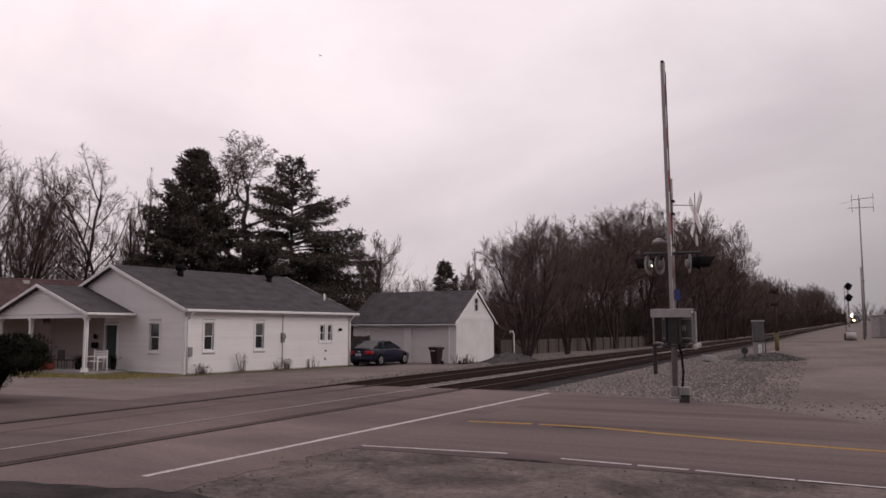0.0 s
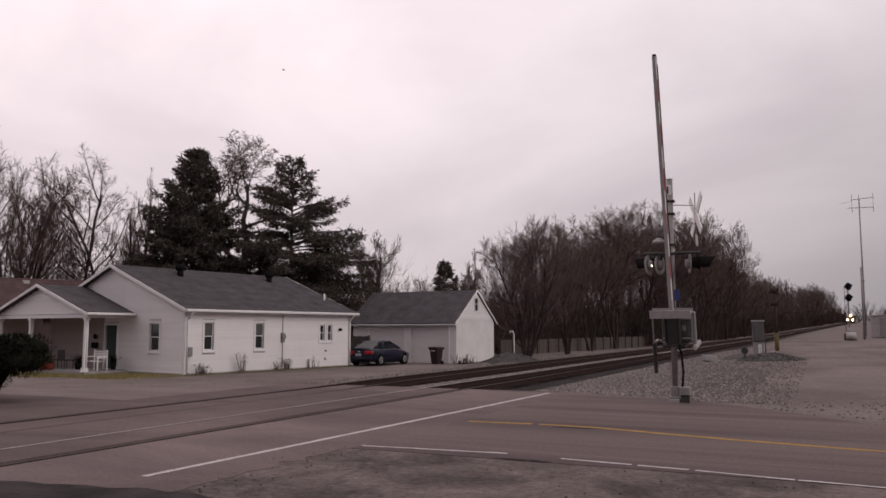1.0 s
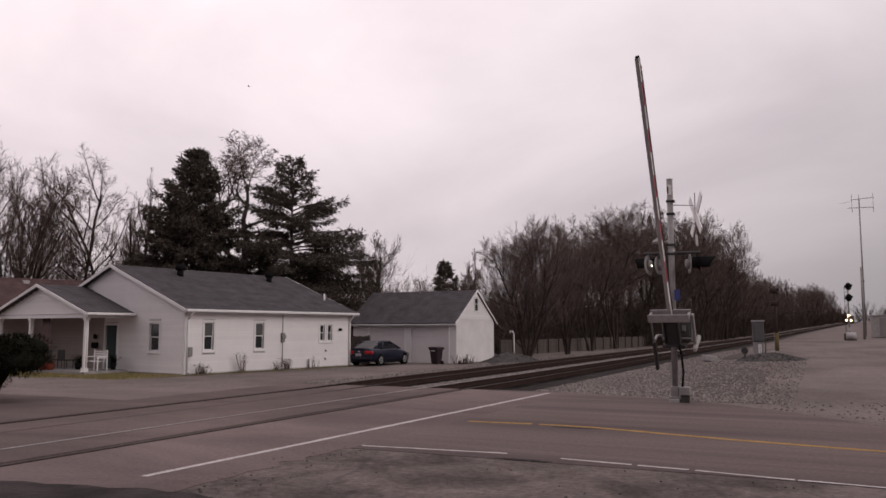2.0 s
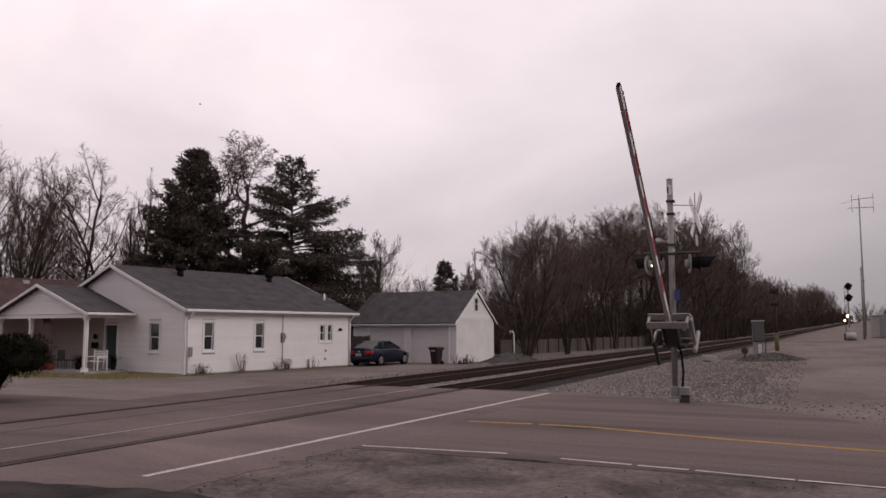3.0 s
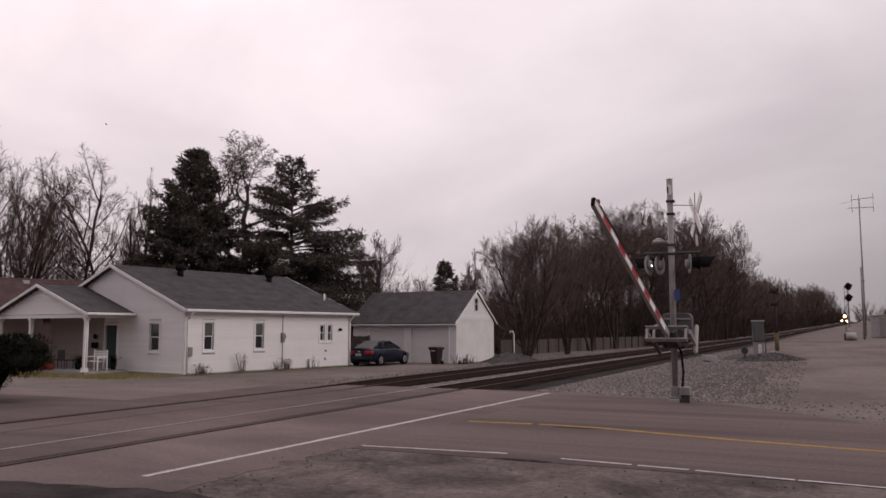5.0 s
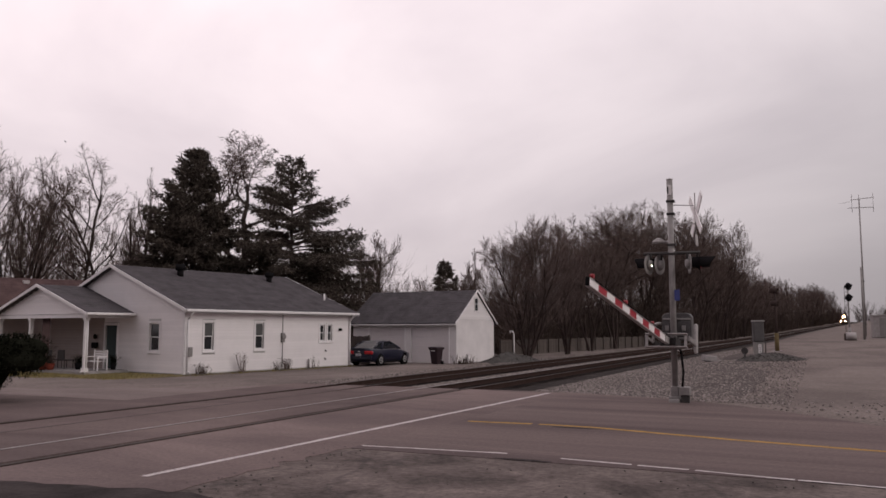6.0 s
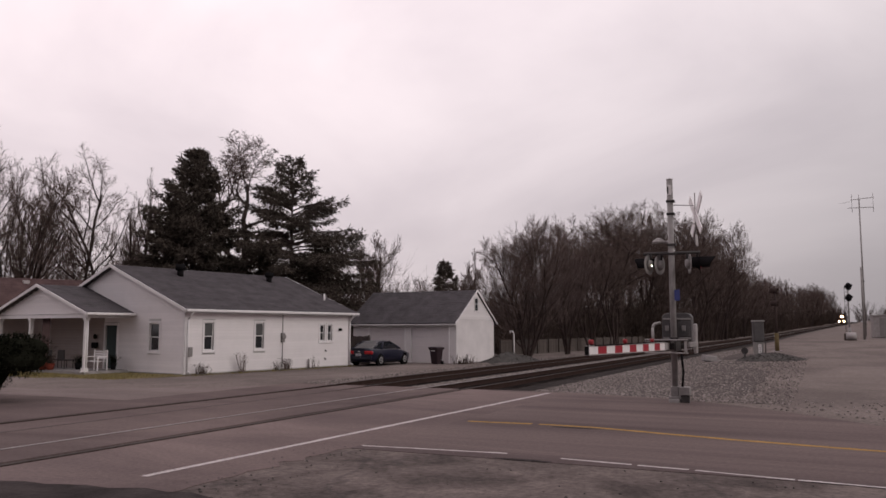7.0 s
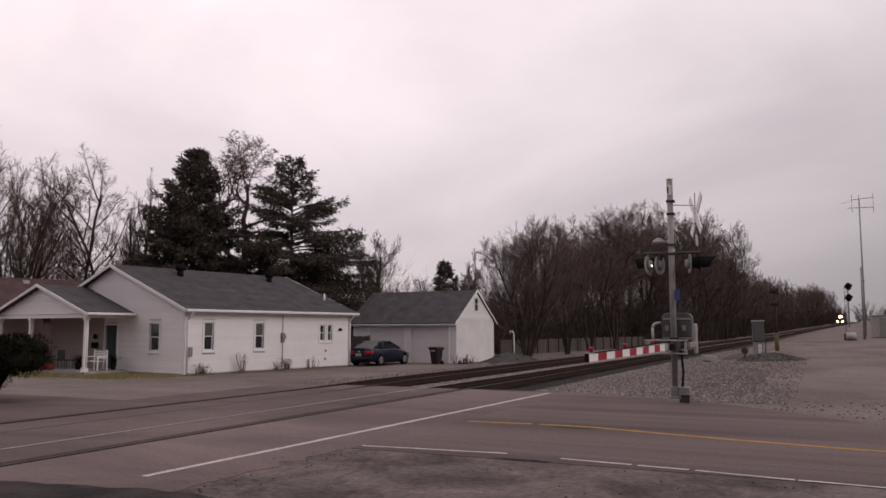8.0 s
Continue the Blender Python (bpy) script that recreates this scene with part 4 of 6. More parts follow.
def evergreen(seed, height, prof, m, label, branches, rise, droop, tuft, ragged=.25, side=0.0):
    """An evergreen: limbs all the way up a trunk, of the reach that prof gives for each height, each clad in sprays.
    rise: (height, upward slope) of the limbs; droop: how far the limb sags and its side shoots hang; tuft: (count, length, width, looseness)."""
    rng = random.Random(seed)
    t = thing("tree", m, label, "evergreen tree", group="evergreens")
    wood = [(np.array((0, 0, -.3 + height * i / 8)), np.array((0, 0, -.3 + height * (i + 1) / 8)), height * .017 * (1 - i / 8.4), height * .017 * (1 - (i + 1) / 8.4)) for i in range(8)]
    out = ([], [])
    turn = 0.0
    for k in range(branches):
        f = .05 + .93 * (k + rng.random()) / branches
        turn += 2.4 + rng.gauss(0, .5)
        reach = along(prof, f) * (rng.uniform(1 - ragged, 1 + ragged * .5) if rng.random() < .85 else rng.uniform(.35, .8))
        reach *= 1 + side * math.cos(turn)
        p = np.array((0, 0, height * f - reach * along(rise, f) * .55))
        d = unit(np.array((math.cos(turn), math.sin(turn), along(rise, f))))
        steps = max(3, int(reach / .38))
        for s in range(steps):
            g = s / steps
            d = unit(d + np.array((rng.gauss(0, .06), rng.gauss(0, .06), (-droop if g < .6 else droop * 1.3) * 1.4 / steps)))
            q = p + d * reach / steps
            wood.append((p, q, .055 * (1 - g) + .012, .055 * (1 - g - 1 / steps) + .012))
            if g > .12:
                sprays(rng, out, q, d, tuft[0], tuft[1], tuft[2], tuft[3], droop * .5)
                az = np.array((-d[1], d[0], -droop * .9))
                for sg in (-1, 1):
                    lat = unit(d * .8 + az * (sg, sg, 1) * rng.uniform(.6, 1.0))
                    ln = reach * .26 * (1.15 - g) * rng.uniform(.6, 1.2) + .12
                    e = q + lat * ln
                    wood.append((q, e, .016, .008))
                    for c in range(max(1, int(ln / .33))):
                        sprays(rng, out, q + (e - q) * rng.random(), lat, tuft[0] - 1, tuft[1] * .9, tuft[2], tuft[3], droop * .6)
                    sprays(rng, out, e, lat, tuft[0], tuft[1], tuft[2], tuft[3], droop * .5)
            p = q
    v, fc = tube_rows(wood, 5)
    raw("trunk", v, fc, M_BARK, t, smooth=True)
    tagged(raw("crown", out[0], out[1], M_NEEDLE, t), kind="stuff")
    return t


G = -0.25
# behind the house
bare_tree(3, 15.3, 9.4, pose(-55.6, 40.6, G), "tall bare spreading deciduous tree behind the house", stems=2, lean=.2, fork=.62, kids=(10, 8, 7, 6), clear=.25, up=.3)
bare_tree(4, 16.8, 8.5, pose(-55.0, 36.2, G), "tall bare deciduous tree with many fine twigs", stems=1, fork=.65, kids=(11, 8, 6, 5), clear=.25, up=.3)
bare_tree(5, 13.0, 8.0, pose(-60.8, 47.1, G), "bare deciduous tree with crossing limbs", stems=2, lean=.25, fork=.65, kids=(9, 7, 6, 4), clear=.2)
bare_tree(6, 15.3, 7.4, pose(-52.1, 44.0, G), "tall slender bare tree with two upright stems", twig=M_TWIG2, stems=2, lean=.09, fork=.65, kids=(11, 8, 6, 5), clear=.3, up=.35, lengths=(.42, .52, .6, .7))
bare_tree(7, 14.6, 4.6, pose(-52.4, 50.0, G), "narrow bare tree with upright stems", twig=M_TWIG2, stems=2, lean=.06, fork=.5, kids=(10, 6, 5, 4), clear=.35, up=.5, lengths=(.36, .5, .6, .7))
bare_tree(21, 11.5, 5.0, pose(-55.5, 52.5, G), "bushy bare tree between taller trees", stems=3, lean=.2, fork=.6, kids=(8, 7, 6, 4), clear=.2, up=.4)

bare_tree(22, 15.2, 8.0, pose(-58.6, 43.8, G), "dense bare tree with fine twigs behind the house", stems=3, lean=.2, fork=.6, kids=(9, 8, 7, 6), clear=.2, up=.3)


def crooked_tree():
    """The old forked tree between the evergreens: two leaning limbs that part low down, each with its own airy crown."""
    rng = random.Random(8)
    t = thing("tree", pose(-45.0, 54.1, G), "crooked forked bare tree standing between two evergreens", "tree", group="bare trees")
    limbs, fine, spikes = [], [], []

    def limb(pts, r0, r1):
        p = [np.array(q, float) for q in pts]
        for i in range(len(p) - 1):
            for j in range(3):
                a, b = p[i] + (p[i + 1] - p[i]) * j / 3, p[i] + (p[i + 1] - p[i]) * (j + 1) / 3
                g = (i * 3 + j) / (3 * len(p) - 3)
                limbs.append((a, b, r0 + (r1 - r0) * g, r0 + (r1 - r0) * (g + 1 / (3 * len(p) - 3))))

    def crown(at, height, width, seed, n):
        a, b, c = grow(random.Random(seed), height, width, stems=2, lean=.3, fork=.75, kids=n, clear=.05, up=.3, thick=1.3, wobble=.16, lengths=(.6, .55, .6, .7))
        o = np.array(at)
        limbs.extend((p + o, q + o, r, s) for p, q, r, s in a)
        fine.extend((p + o, q + o, r, s) for p, q, r, s in b)
        spikes.extend((p + o, q + o, r) for p, q, r in c)

    limb([(-1.4, 0, -.3), (-.9, 0, 5.5), (.3, .2, 7.6)], .5, .36)
    limb([(.3, .2, 7.6), (.75, 0, 9.3), (.4, -.2, 11.4), (.6, .1, 13.0), (.6, 0, 14.6)], .33, .09)
    limb([(.2, .2, 7.4), (-1.2, -.4, 8.8), (-1.9, -.3, 10.4), (-2.2, 0, 12.2)], .24, .1)
    limb([(-1.5, -.4, 9.4), (-2.6, -.6, 11.4), (-4.0, -.5, 12.2)], .13, .06)
    limb([(.6, -.1, 10.9), (2.0, .5, 11.4), (3.8, .8, 12.0)], .14, .06)
    limb([(.7, 0, 12.6), (-.6, .4, 13.6), (-1.0, .4, 14.4)], .12, .06)
    crown((.6, 0, 14.2), 4.5, 6.4, 81, (9, 7, 6, 5))
    crown((-1.0, .4, 14.0), 3.7, 3.6, 82, (6, 5, 5, 3))
    crown((-2.2, 0, 12.0), 4.6, 4.0, 83, (7, 6, 5, 3))
    crown((-4.0, -.5, 11.9), 3.6, 3.4, 84, (6, 5, 4, 3))
    crown((3.8, .8, 11.8), 2.6, 3.0, 85, (6, 5, 4, 3))
    v, f = tube_rows([(a, b, max(ra, .02), max(rb, .018)) for a, b, ra, rb in limbs], 6)
    raw("trunk", v, f, M_BARK, t, smooth=True)
    v, f = tube_rows([(a, b, max(ra * .7, .0105), max(rb * .7, .0095)) for a, b, ra, rb in fine], 3)
    v2, f2 = spike_rows([(a, b, .0105) for a, b, r in spikes])
    k = len(v)
    tagged(raw("crown", v + v2, f + [tuple(i + k for i in q) for q in f2], M_TWIG2, t), kind="stuff")


crooked_tree()
evergreen(11, 15.7, [(0, 3.6), (.3, 4.5), (.5, 4.3), (.65, 3.4), (.8, 2.1), (.92, 1.1), (1, .4)], pose(-42.0, 45.3, G), "dense dark pine behind the house roof", 260, [(0, 0.0), (.5, .25), (.8, .7), (1, 1.4)], .10, (6, .42, .045, .55), ragged=.4)
evergreen(12, 15.5, [(0, 4.2), (.3, 5.4), (.5, 5.9), (.62, 5.2), (.75, 3.6), (.88, 2.0), (1, .3)], pose(-36.3, 49.5, G), "tall dark spruce with drooping ragged branches", 165, [(0, -.2), (.5, .15), (.75, .5), (1, 1.3)], .34, (6, .40, .035, .4), ragged=.3)
evergreen(13, 8.9, [(0, 2.0), (.5, 1.7), (.8, 1.0), (1, .3)], pose(-34.2, 72.2, G), "small dark evergreen behind the garage", 70, [(0, 0), (1, .9)], .12, (5, .4, .06, .5), ragged=.3)
bare_tree(14, 10.6, 5.2, pose(-38.3, 65.0, G), "bushy bare tree behind the yard", stems=4, lean=.22, fork=.55, kids=(8, 7, 6, 5), clear=.15, up=.5)
bare_tree(15, 10.2, 3.6, pose(-35.0, 80.0, G), "bare upright tree behind the garage", twig=M_TWIG2, stems=3, lean=.12, fork=.5, kids=(8, 6, 5, 4), clear=.2, up=.5, tip=.016)
bare_tree(17, 9.0, 7.0, pose(-43.5, 88.0, G), "low bare tree far behind the garage", twig=M_TWIG2, stems=3, lean=.2, fork=.6, kids=(7, 6, 5, 4), clear=.2, up=.4, tip=.016)
bare_tree(16, 10.2, 7.4, pose(-20.9, 58.9, G), "broad domed bare tree with upswept branches beside the gravel heap", twig=M_TWIG2, stems=6, lean=.36, fork=.55, kids=(9, 8, 7, 6), clear=.12, up=.3, tip=.0085, lengths=(.62, .6, .62, .75))
bare_tree(18, 10.2, 6.0, pose(-20.3, 67.5, G), "bushy bare tree at the end of the fence", twig=M_TWIG2, stems=4, lean=.3, fork=.55, kids=(9, 8, 6, 5), clear=.12, up=.35, tip=.009, lengths=(.6, .6, .62, .75))


def make_woods():
    """Bare woods along the far side of the line: a few grown trees, each set out several times."""
    rng = random.Random(40)
    text = "bare brown-grey tree in the woods by the line"
    tall = [bare_tree(50 + k, 16.0, (9.5, 8.5, 10.5)[k], pose(0, -300 - 20 * k, 0), "tall " + text, stems=(1, 2, 3)[k], lean=(.1, .15, .2)[k], fork=.62, kids=(10, 7, 6, 5), clear=.22, up=.3, tip=.012) for k in range(3)]
    low = [bare_tree(60 + k, 16.0, (9.0, 11.0)[k], pose(0, -400 - 20 * k, 0), text, stems=(2, 3)[k], lean=.2, fork=.62, kids=(8, 6, 5, 4), clear=.15, up=.4, tip=.02) for k in range(2)]
    # the front row, then deeper rows, thinning out along the line
    near = [(-24.4, 95, 15.8), (-22.6, 99, 17.6), (-26.5, 94, 14.6), (-21.6, 90, 13.4), (-21.0, 108, 17.6), (-20.6, 114, 18.2), (-20.4, 121, 18.4), (-23.6, 85, 12.4), (-21.6, 80, 11.2),
            (-20.2, 131, 20.2), (-20.0, 140, 21.4), (-19.9, 149, 21.4), (-19.8, 160, 21.4), (-19.6, 170, 22.8), (-19.4, 179, 22.8), (-24.0, 112, 18.0), (-25.0, 104, 16.5)]
    spots = [(x, y, h, tall) for x, y, h in near]
    y = 108.0
    while y < 560:
        top = 14.0 if y < 130 else 16.5 if y < 190 else 18.6 if y < 300 else 21.0
        for row in range(1 if y < 190 else 2):
            spots.append((-20.6 - row * 4.6 + rng.uniform(-1.2, 1.2) + bend(y), y + rng.uniform(-3, 3), top * rng.uniform(.78, 1.05), low))
        y += 8 if y < 220 else 13 if y < 320 else 20
    spots += [(-56.6, 106, 9, low), (-52, 112, 9.5, low), (-47, 108, 8, low), (-62, 104, 8.5, low), (-45, 66, 9, low), (-50, 62, 10, low), (-64, 52, 11, low), (-68, 44, 12, low), (-66, 38, 12, low), (-47, 58, 10, low), (-60, 58, 11, low)]
    spots += [(9.2 + i * 1.7 + rng.uniform(-.6, .6), 152 + rng.uniform(-10, 18), rng.uniform(5.5, 8.0), low) for i in range(14)]
    spots += [(40 + bend(480) + i * 5, 520 + rng.uniform(-20, 25), rng.uniform(12, 16), low) for i in range(8)]
    used = set()
    for x, y, h, kinds in spots:
        k = kinds[rng.randrange(len(kinds))]
        m = pose(x, y, ground_z(x, y) - .1, 0, 0, rng.uniform(0, 360)) @ Matrix.Diagonal((h / 16 * rng.uniform(.85, 1.1), h / 16 * rng.uniform(.85, 1.1), h / 16, 1))
        if k.name in used:
            q = copy_thing(k, pose(0, 0, 0))
            q.matrix_basis = m
        else:
            used.add(k.name)
            k.matrix_basis = m


make_woods()


def brush(name, label, spots, material, seed, stems=7):
    """Low thicket of thin stems, one joined mesh."""
    rng = random.Random(seed)
    rows, ends = [], []
    for x, y, h in spots:
        z = ground_z(x, y) - .1
        for k in range(stems):
            a = rng.uniform(0, 6.283)
            p = np.array((x + rng.gauss(0, .6), y + rng.gauss(0, .6), z))
            d = np.array((math.cos(a) * .35, math.sin(a) * .35, 1.0))
            ln, r = h * rng.uniform(.6, 1.1), .026 + .00024 * max(0, y - 60)
            for s in range(3):
                d = unit(d + np.array((rng.gauss(0, .15), rng.gauss(0, .15), .05)))
                q = p + d * ln / 3
                rows.append((p, q, r, r * .7))
                for t in range(5):
                    e = unit(d + np.array((rng.gauss(0, .5), rng.gauss(0, .5), rng.gauss(.1, .3))))
                    o = p + (q - p) * rng.random()
                    ends.append((o, o + e * ln * rng.uniform(.15, .36), r * .8))
                p, r = q, r * .7
    v, f = tube_rows(rows, 3)
    v2, f2 = spike_rows(ends)
    k = len(v)
    return tagged(raw(name, v + v2, f + [tuple(i + k for i in q) for q in f2], material), label, "thicket", kind="stuff")


def make_brush():
    rng = random.Random(5)
    spots = []
    for y in (66 + 300 * rng.random() ** 1.6 for _ in range(640)):
        east = -25.2 + (y - 62.5) * .104 - 1.2 if y < 101 else -19.8
        spots.append((east + bend(y) - 11 * rng.random(), y, rng.uniform(2.5, 7.0)))
    spots += [(-20 + bend(y) - 9 * rng.random(), y, rng.uniform(4, 8)) for y in (104 + 200 * rng.random() ** 1.3 for _ in range(420))]
    spots += [(-21.5 - 6 * rng.random(), y, rng.uniform(3, 6.5)) for y in (rng.uniform(102, 132) for _ in range(240))]
    spots += [(-26.5 + (y - 62.5) * .1 - 7 * rng.random(), y, rng.uniform(3, 7)) for y in (rng.uniform(66, 102) for _ in range(260))]
    spots += [(-19.6 + bend(y) - 8 * rng.random(), y, rng.uniform(5, 11)) for y in (rng.uniform(300, 600) for _ in range(200))]
    spots += [(x, 640 + rng.uniform(-20, 30), rng.uniform(9, 15)) for x in (rng.uniform(-60, 330) for _ in range(150))]
    spots += [(rng.uniform(8.5, 34), 158 + rng.uniform(-8, 14), rng.uniform(2.5, 5.0)) for _ in range(60)]
    brush("thicket", "dense brown winter brush under the woods along the line", spots, M_BROWN, 6)
    spots = [(x, y, rng.uniform(2.5, 5.0)) for x, y in ((rng.uniform(-62, -33), rng.uniform(60, 70)) for _ in range(170))]
    brush("thicket", "brown winter brush behind the house and yard", spots, M_BROWN, 7)
    spots = [(x, y, rng.uniform(4.5, 8.5)) for x, y in ((rng.uniform(-47, -35), rng.uniform(50, 60)) for _ in range(330))]
    brush("thicket", "tall brown winter brush between the evergreens", spots, M_BROWN, 8)


make_brush()


# ---- crossing gate ----
MAST = (-3.77, 22.43)


def make_mast():
    g = thing("crossing_signal", pose(MAST[0], MAST[1], 0, 0, 0, 2), "grey steel level crossing mast with flashing lamps and crossbuck", "crossing signal")
    part("mast", tubes(((0, 0, 0.3), (0, 0, 6.05), .082), sides=16), M_GALV, g)
    part("cap", tubes(((0, 0, 6.05), (0, 0, 6.08), .085), sides=16), M_ALU, g)
    part("base", boxes((-.16, .16, -.16, .16, .1, .16), (-.11, .11, -.11, .11, .16, .42), bev=.015), M_GALV, g)
    part("foundation", boxes((-.16, .12, -.18, .18, -.2, .1), bev=.03), M_CONCRETE, g)
    part("junction_box", boxes((.125, .4, -.2, .1, .2, .42), bev=.02), M_GALV, g)
    part("box_stand", boxes((.14, .38, -.15, .06, -.12, .2), bev=.02), M_DARKSTEEL, g)
    part("conduit", path_tube([(.2, -.1, .4), (.24, -.12, .8), (.2, -.1, 1.3), (.12, -.05, 1.55)], .03), M_BLACK, g)
    for z in (4.0, 4.25, 5.1, 5.45, 1.7, 1.5):
        part("clamp", boxes((-.1, .13, -.1, .1, z - .03, z + .03), bev=.01), M_DARKSTEEL, g)
    part("blue_sign", boxes((.06, .2, -.1, -.085, 2.72, 3.02)), M_BLUE, g, "small blue notice plate")
    # crossbuck behind the mast, facing along the road to the east
    for k, ang in enumerate((45, -45)):
        blade = part("crossbuck_blade", boxes((-.012, .012, -.72, .72, -.115, .115), bev=.004), M_WHITE, g, "white crossbuck blade")
        blade.matrix_basis = pose(.62 + .03 * k, .35, 5.1, 0, 0, 22) @ pose(0, 0, 0, ang, 0, 0)
        for q in range(5):
            part("lettering_bar", boxes((.013, .016, -.5 + q * .22, -.36 + q * .22, -.05, .05)), M_BLACK, blade)
    part("crossbuck_bracket", tubes(((.05, 0, 5.35), (.62, .35, 5.35), .012), ((.05, 0, 4.85), (.62, .35, 4.85), .012), ((.62, .35, 4.2), (.62, .35, 5.7), .016)), M_GALV, g)
    part("tracks_sign", boxes((.62, .64, .1, .7, 4.25, 4.55), bev=.005), M_ALU, g, "small pale notice plate back")
    # lamp crossarm and lamps
    part("crossarm", tubes(((-.75, -.0, 4.02), (.75, .0, 4.02), .045), sides=10), M_DARKSTEEL, g)
    part("bell", tubes(((-.35, .1, 4.32), (-.35, .1, 4.4), .19, .15), ((-.35, .1, 4.4), (-.35, .1, 4.46), .15, .05), ((-.35, .1, 4.32), (-.05, .05, 4.36), .03), sides=14), M_ALU, g, "grey dome bell")
    for x, y, ang in ((-.6, 0, -108), (-.33, .12, -112), (.46, 0, 106), (.72, .05, 96)):
        lamp = thing("signal_lamp", pose(x, y, 3.72, 0, 0, ang), "black hooded crossing lamp with a round backing plate", "")
        lamp.parent = g
        part("backing_plate", tubes(((0, .0, 0), (0, -.02, 0), .27), sides=24), M_GALV if x < .6 else M_BLACK, lamp, "weathered pale back of the round plate" if x < .6 else "")
        part("housing", tubes(((0, .0, 0), (0, .1, 0), .17, .1), sides=16), M_GALV if x < .6 else M_BLACK, lamp)
        part("lens", tubes(((0, -.02, 0), (0, -.05, 0), .15, .13), sides=16), M_REDLENS, lamp)
        part("drop_bracket", tubes(((0, .05, .1), (0, .05, .32), .03), sides=8), M_DARKSTEEL, lamp)
        bm = bmesh.new()
        n = 14
        ins = []
        for i in range(n + 1):
            a = math.radians(-30 + 240 * i / n)
            ins.append([bm.verts.new((r * math.cos(a), y, r * math.sin(a))) for r, y in ((.19, -.02), (.19, -.42 + .14 * (1 - math.sin(max(0, a))) ), (.178, -.42 + .14 * (1 - math.sin(max(0, a)))), (.178, -.02))])
        for a, b in zip(ins, ins[1:]):
            for i in range(3):
                bm.faces.new((a[i], b[i], b[i + 1], a[i + 1]))
        part("hood", bm, M_BLACK, lamp)
    part("indicator", tubes(((-.5, -.2, 3.68), (-.5, -.22, 3.68), .022), sides=10), M_BULB, g, "small lit side indicator")
    # gate mechanism behind the mast
    bm = prism(bmesh.new(), [(-.33, 1.62), (.46, 1.62), (.46, 2.28), (.41, 2.36), (.3, 2.4), (-.17, 2.4), (-.28, 2.36), (-.33, 2.28)], .16, .62)
    bmesh.ops.bevel(bm, geom=bm.edges[:], offset=.02, segments=1, affect='EDGES')
    part("mechanism_case", bm, M_CASE, g)
    part("case_rib", boxes((-.3, .43, .12, .158, 2.2, 2.25), (-.3, .43, .12, .158, 1.68, 1.73), bev=.008), M_GALV, g)
    for x in (-.24, .2):
        part("case_hinge", boxes((x, x + .1, .1, .135, 1.9, 2.05), bev=.01), M_GALV, g)
    part("case_door", boxes((-.27, .4, .14, .158, 1.76, 2.17), bev=.006), M_CASE, g)
    part("mast_sticker", boxes((-.06, .05, -.094, -.084, 5.62, 5.9), bev=.003), M_WHITE, g, "small white plate near the mast top")
    part("sticker_bar", boxes((-.055, -.02, -.099, -.095, 5.66, 5.86)), M_BLACK, g)
    part("bearing", tubes(((-.3, .1, 1.5), (.3, .1, 1.5), .07), ((-.14, .0, 1.5), (-.14, .2, 1.5), .05), ((.14, .0, 1.5), (.14, .2, 1.5), .05), sides=12), M_DARKSTEEL, g)
    return g


make_mast()


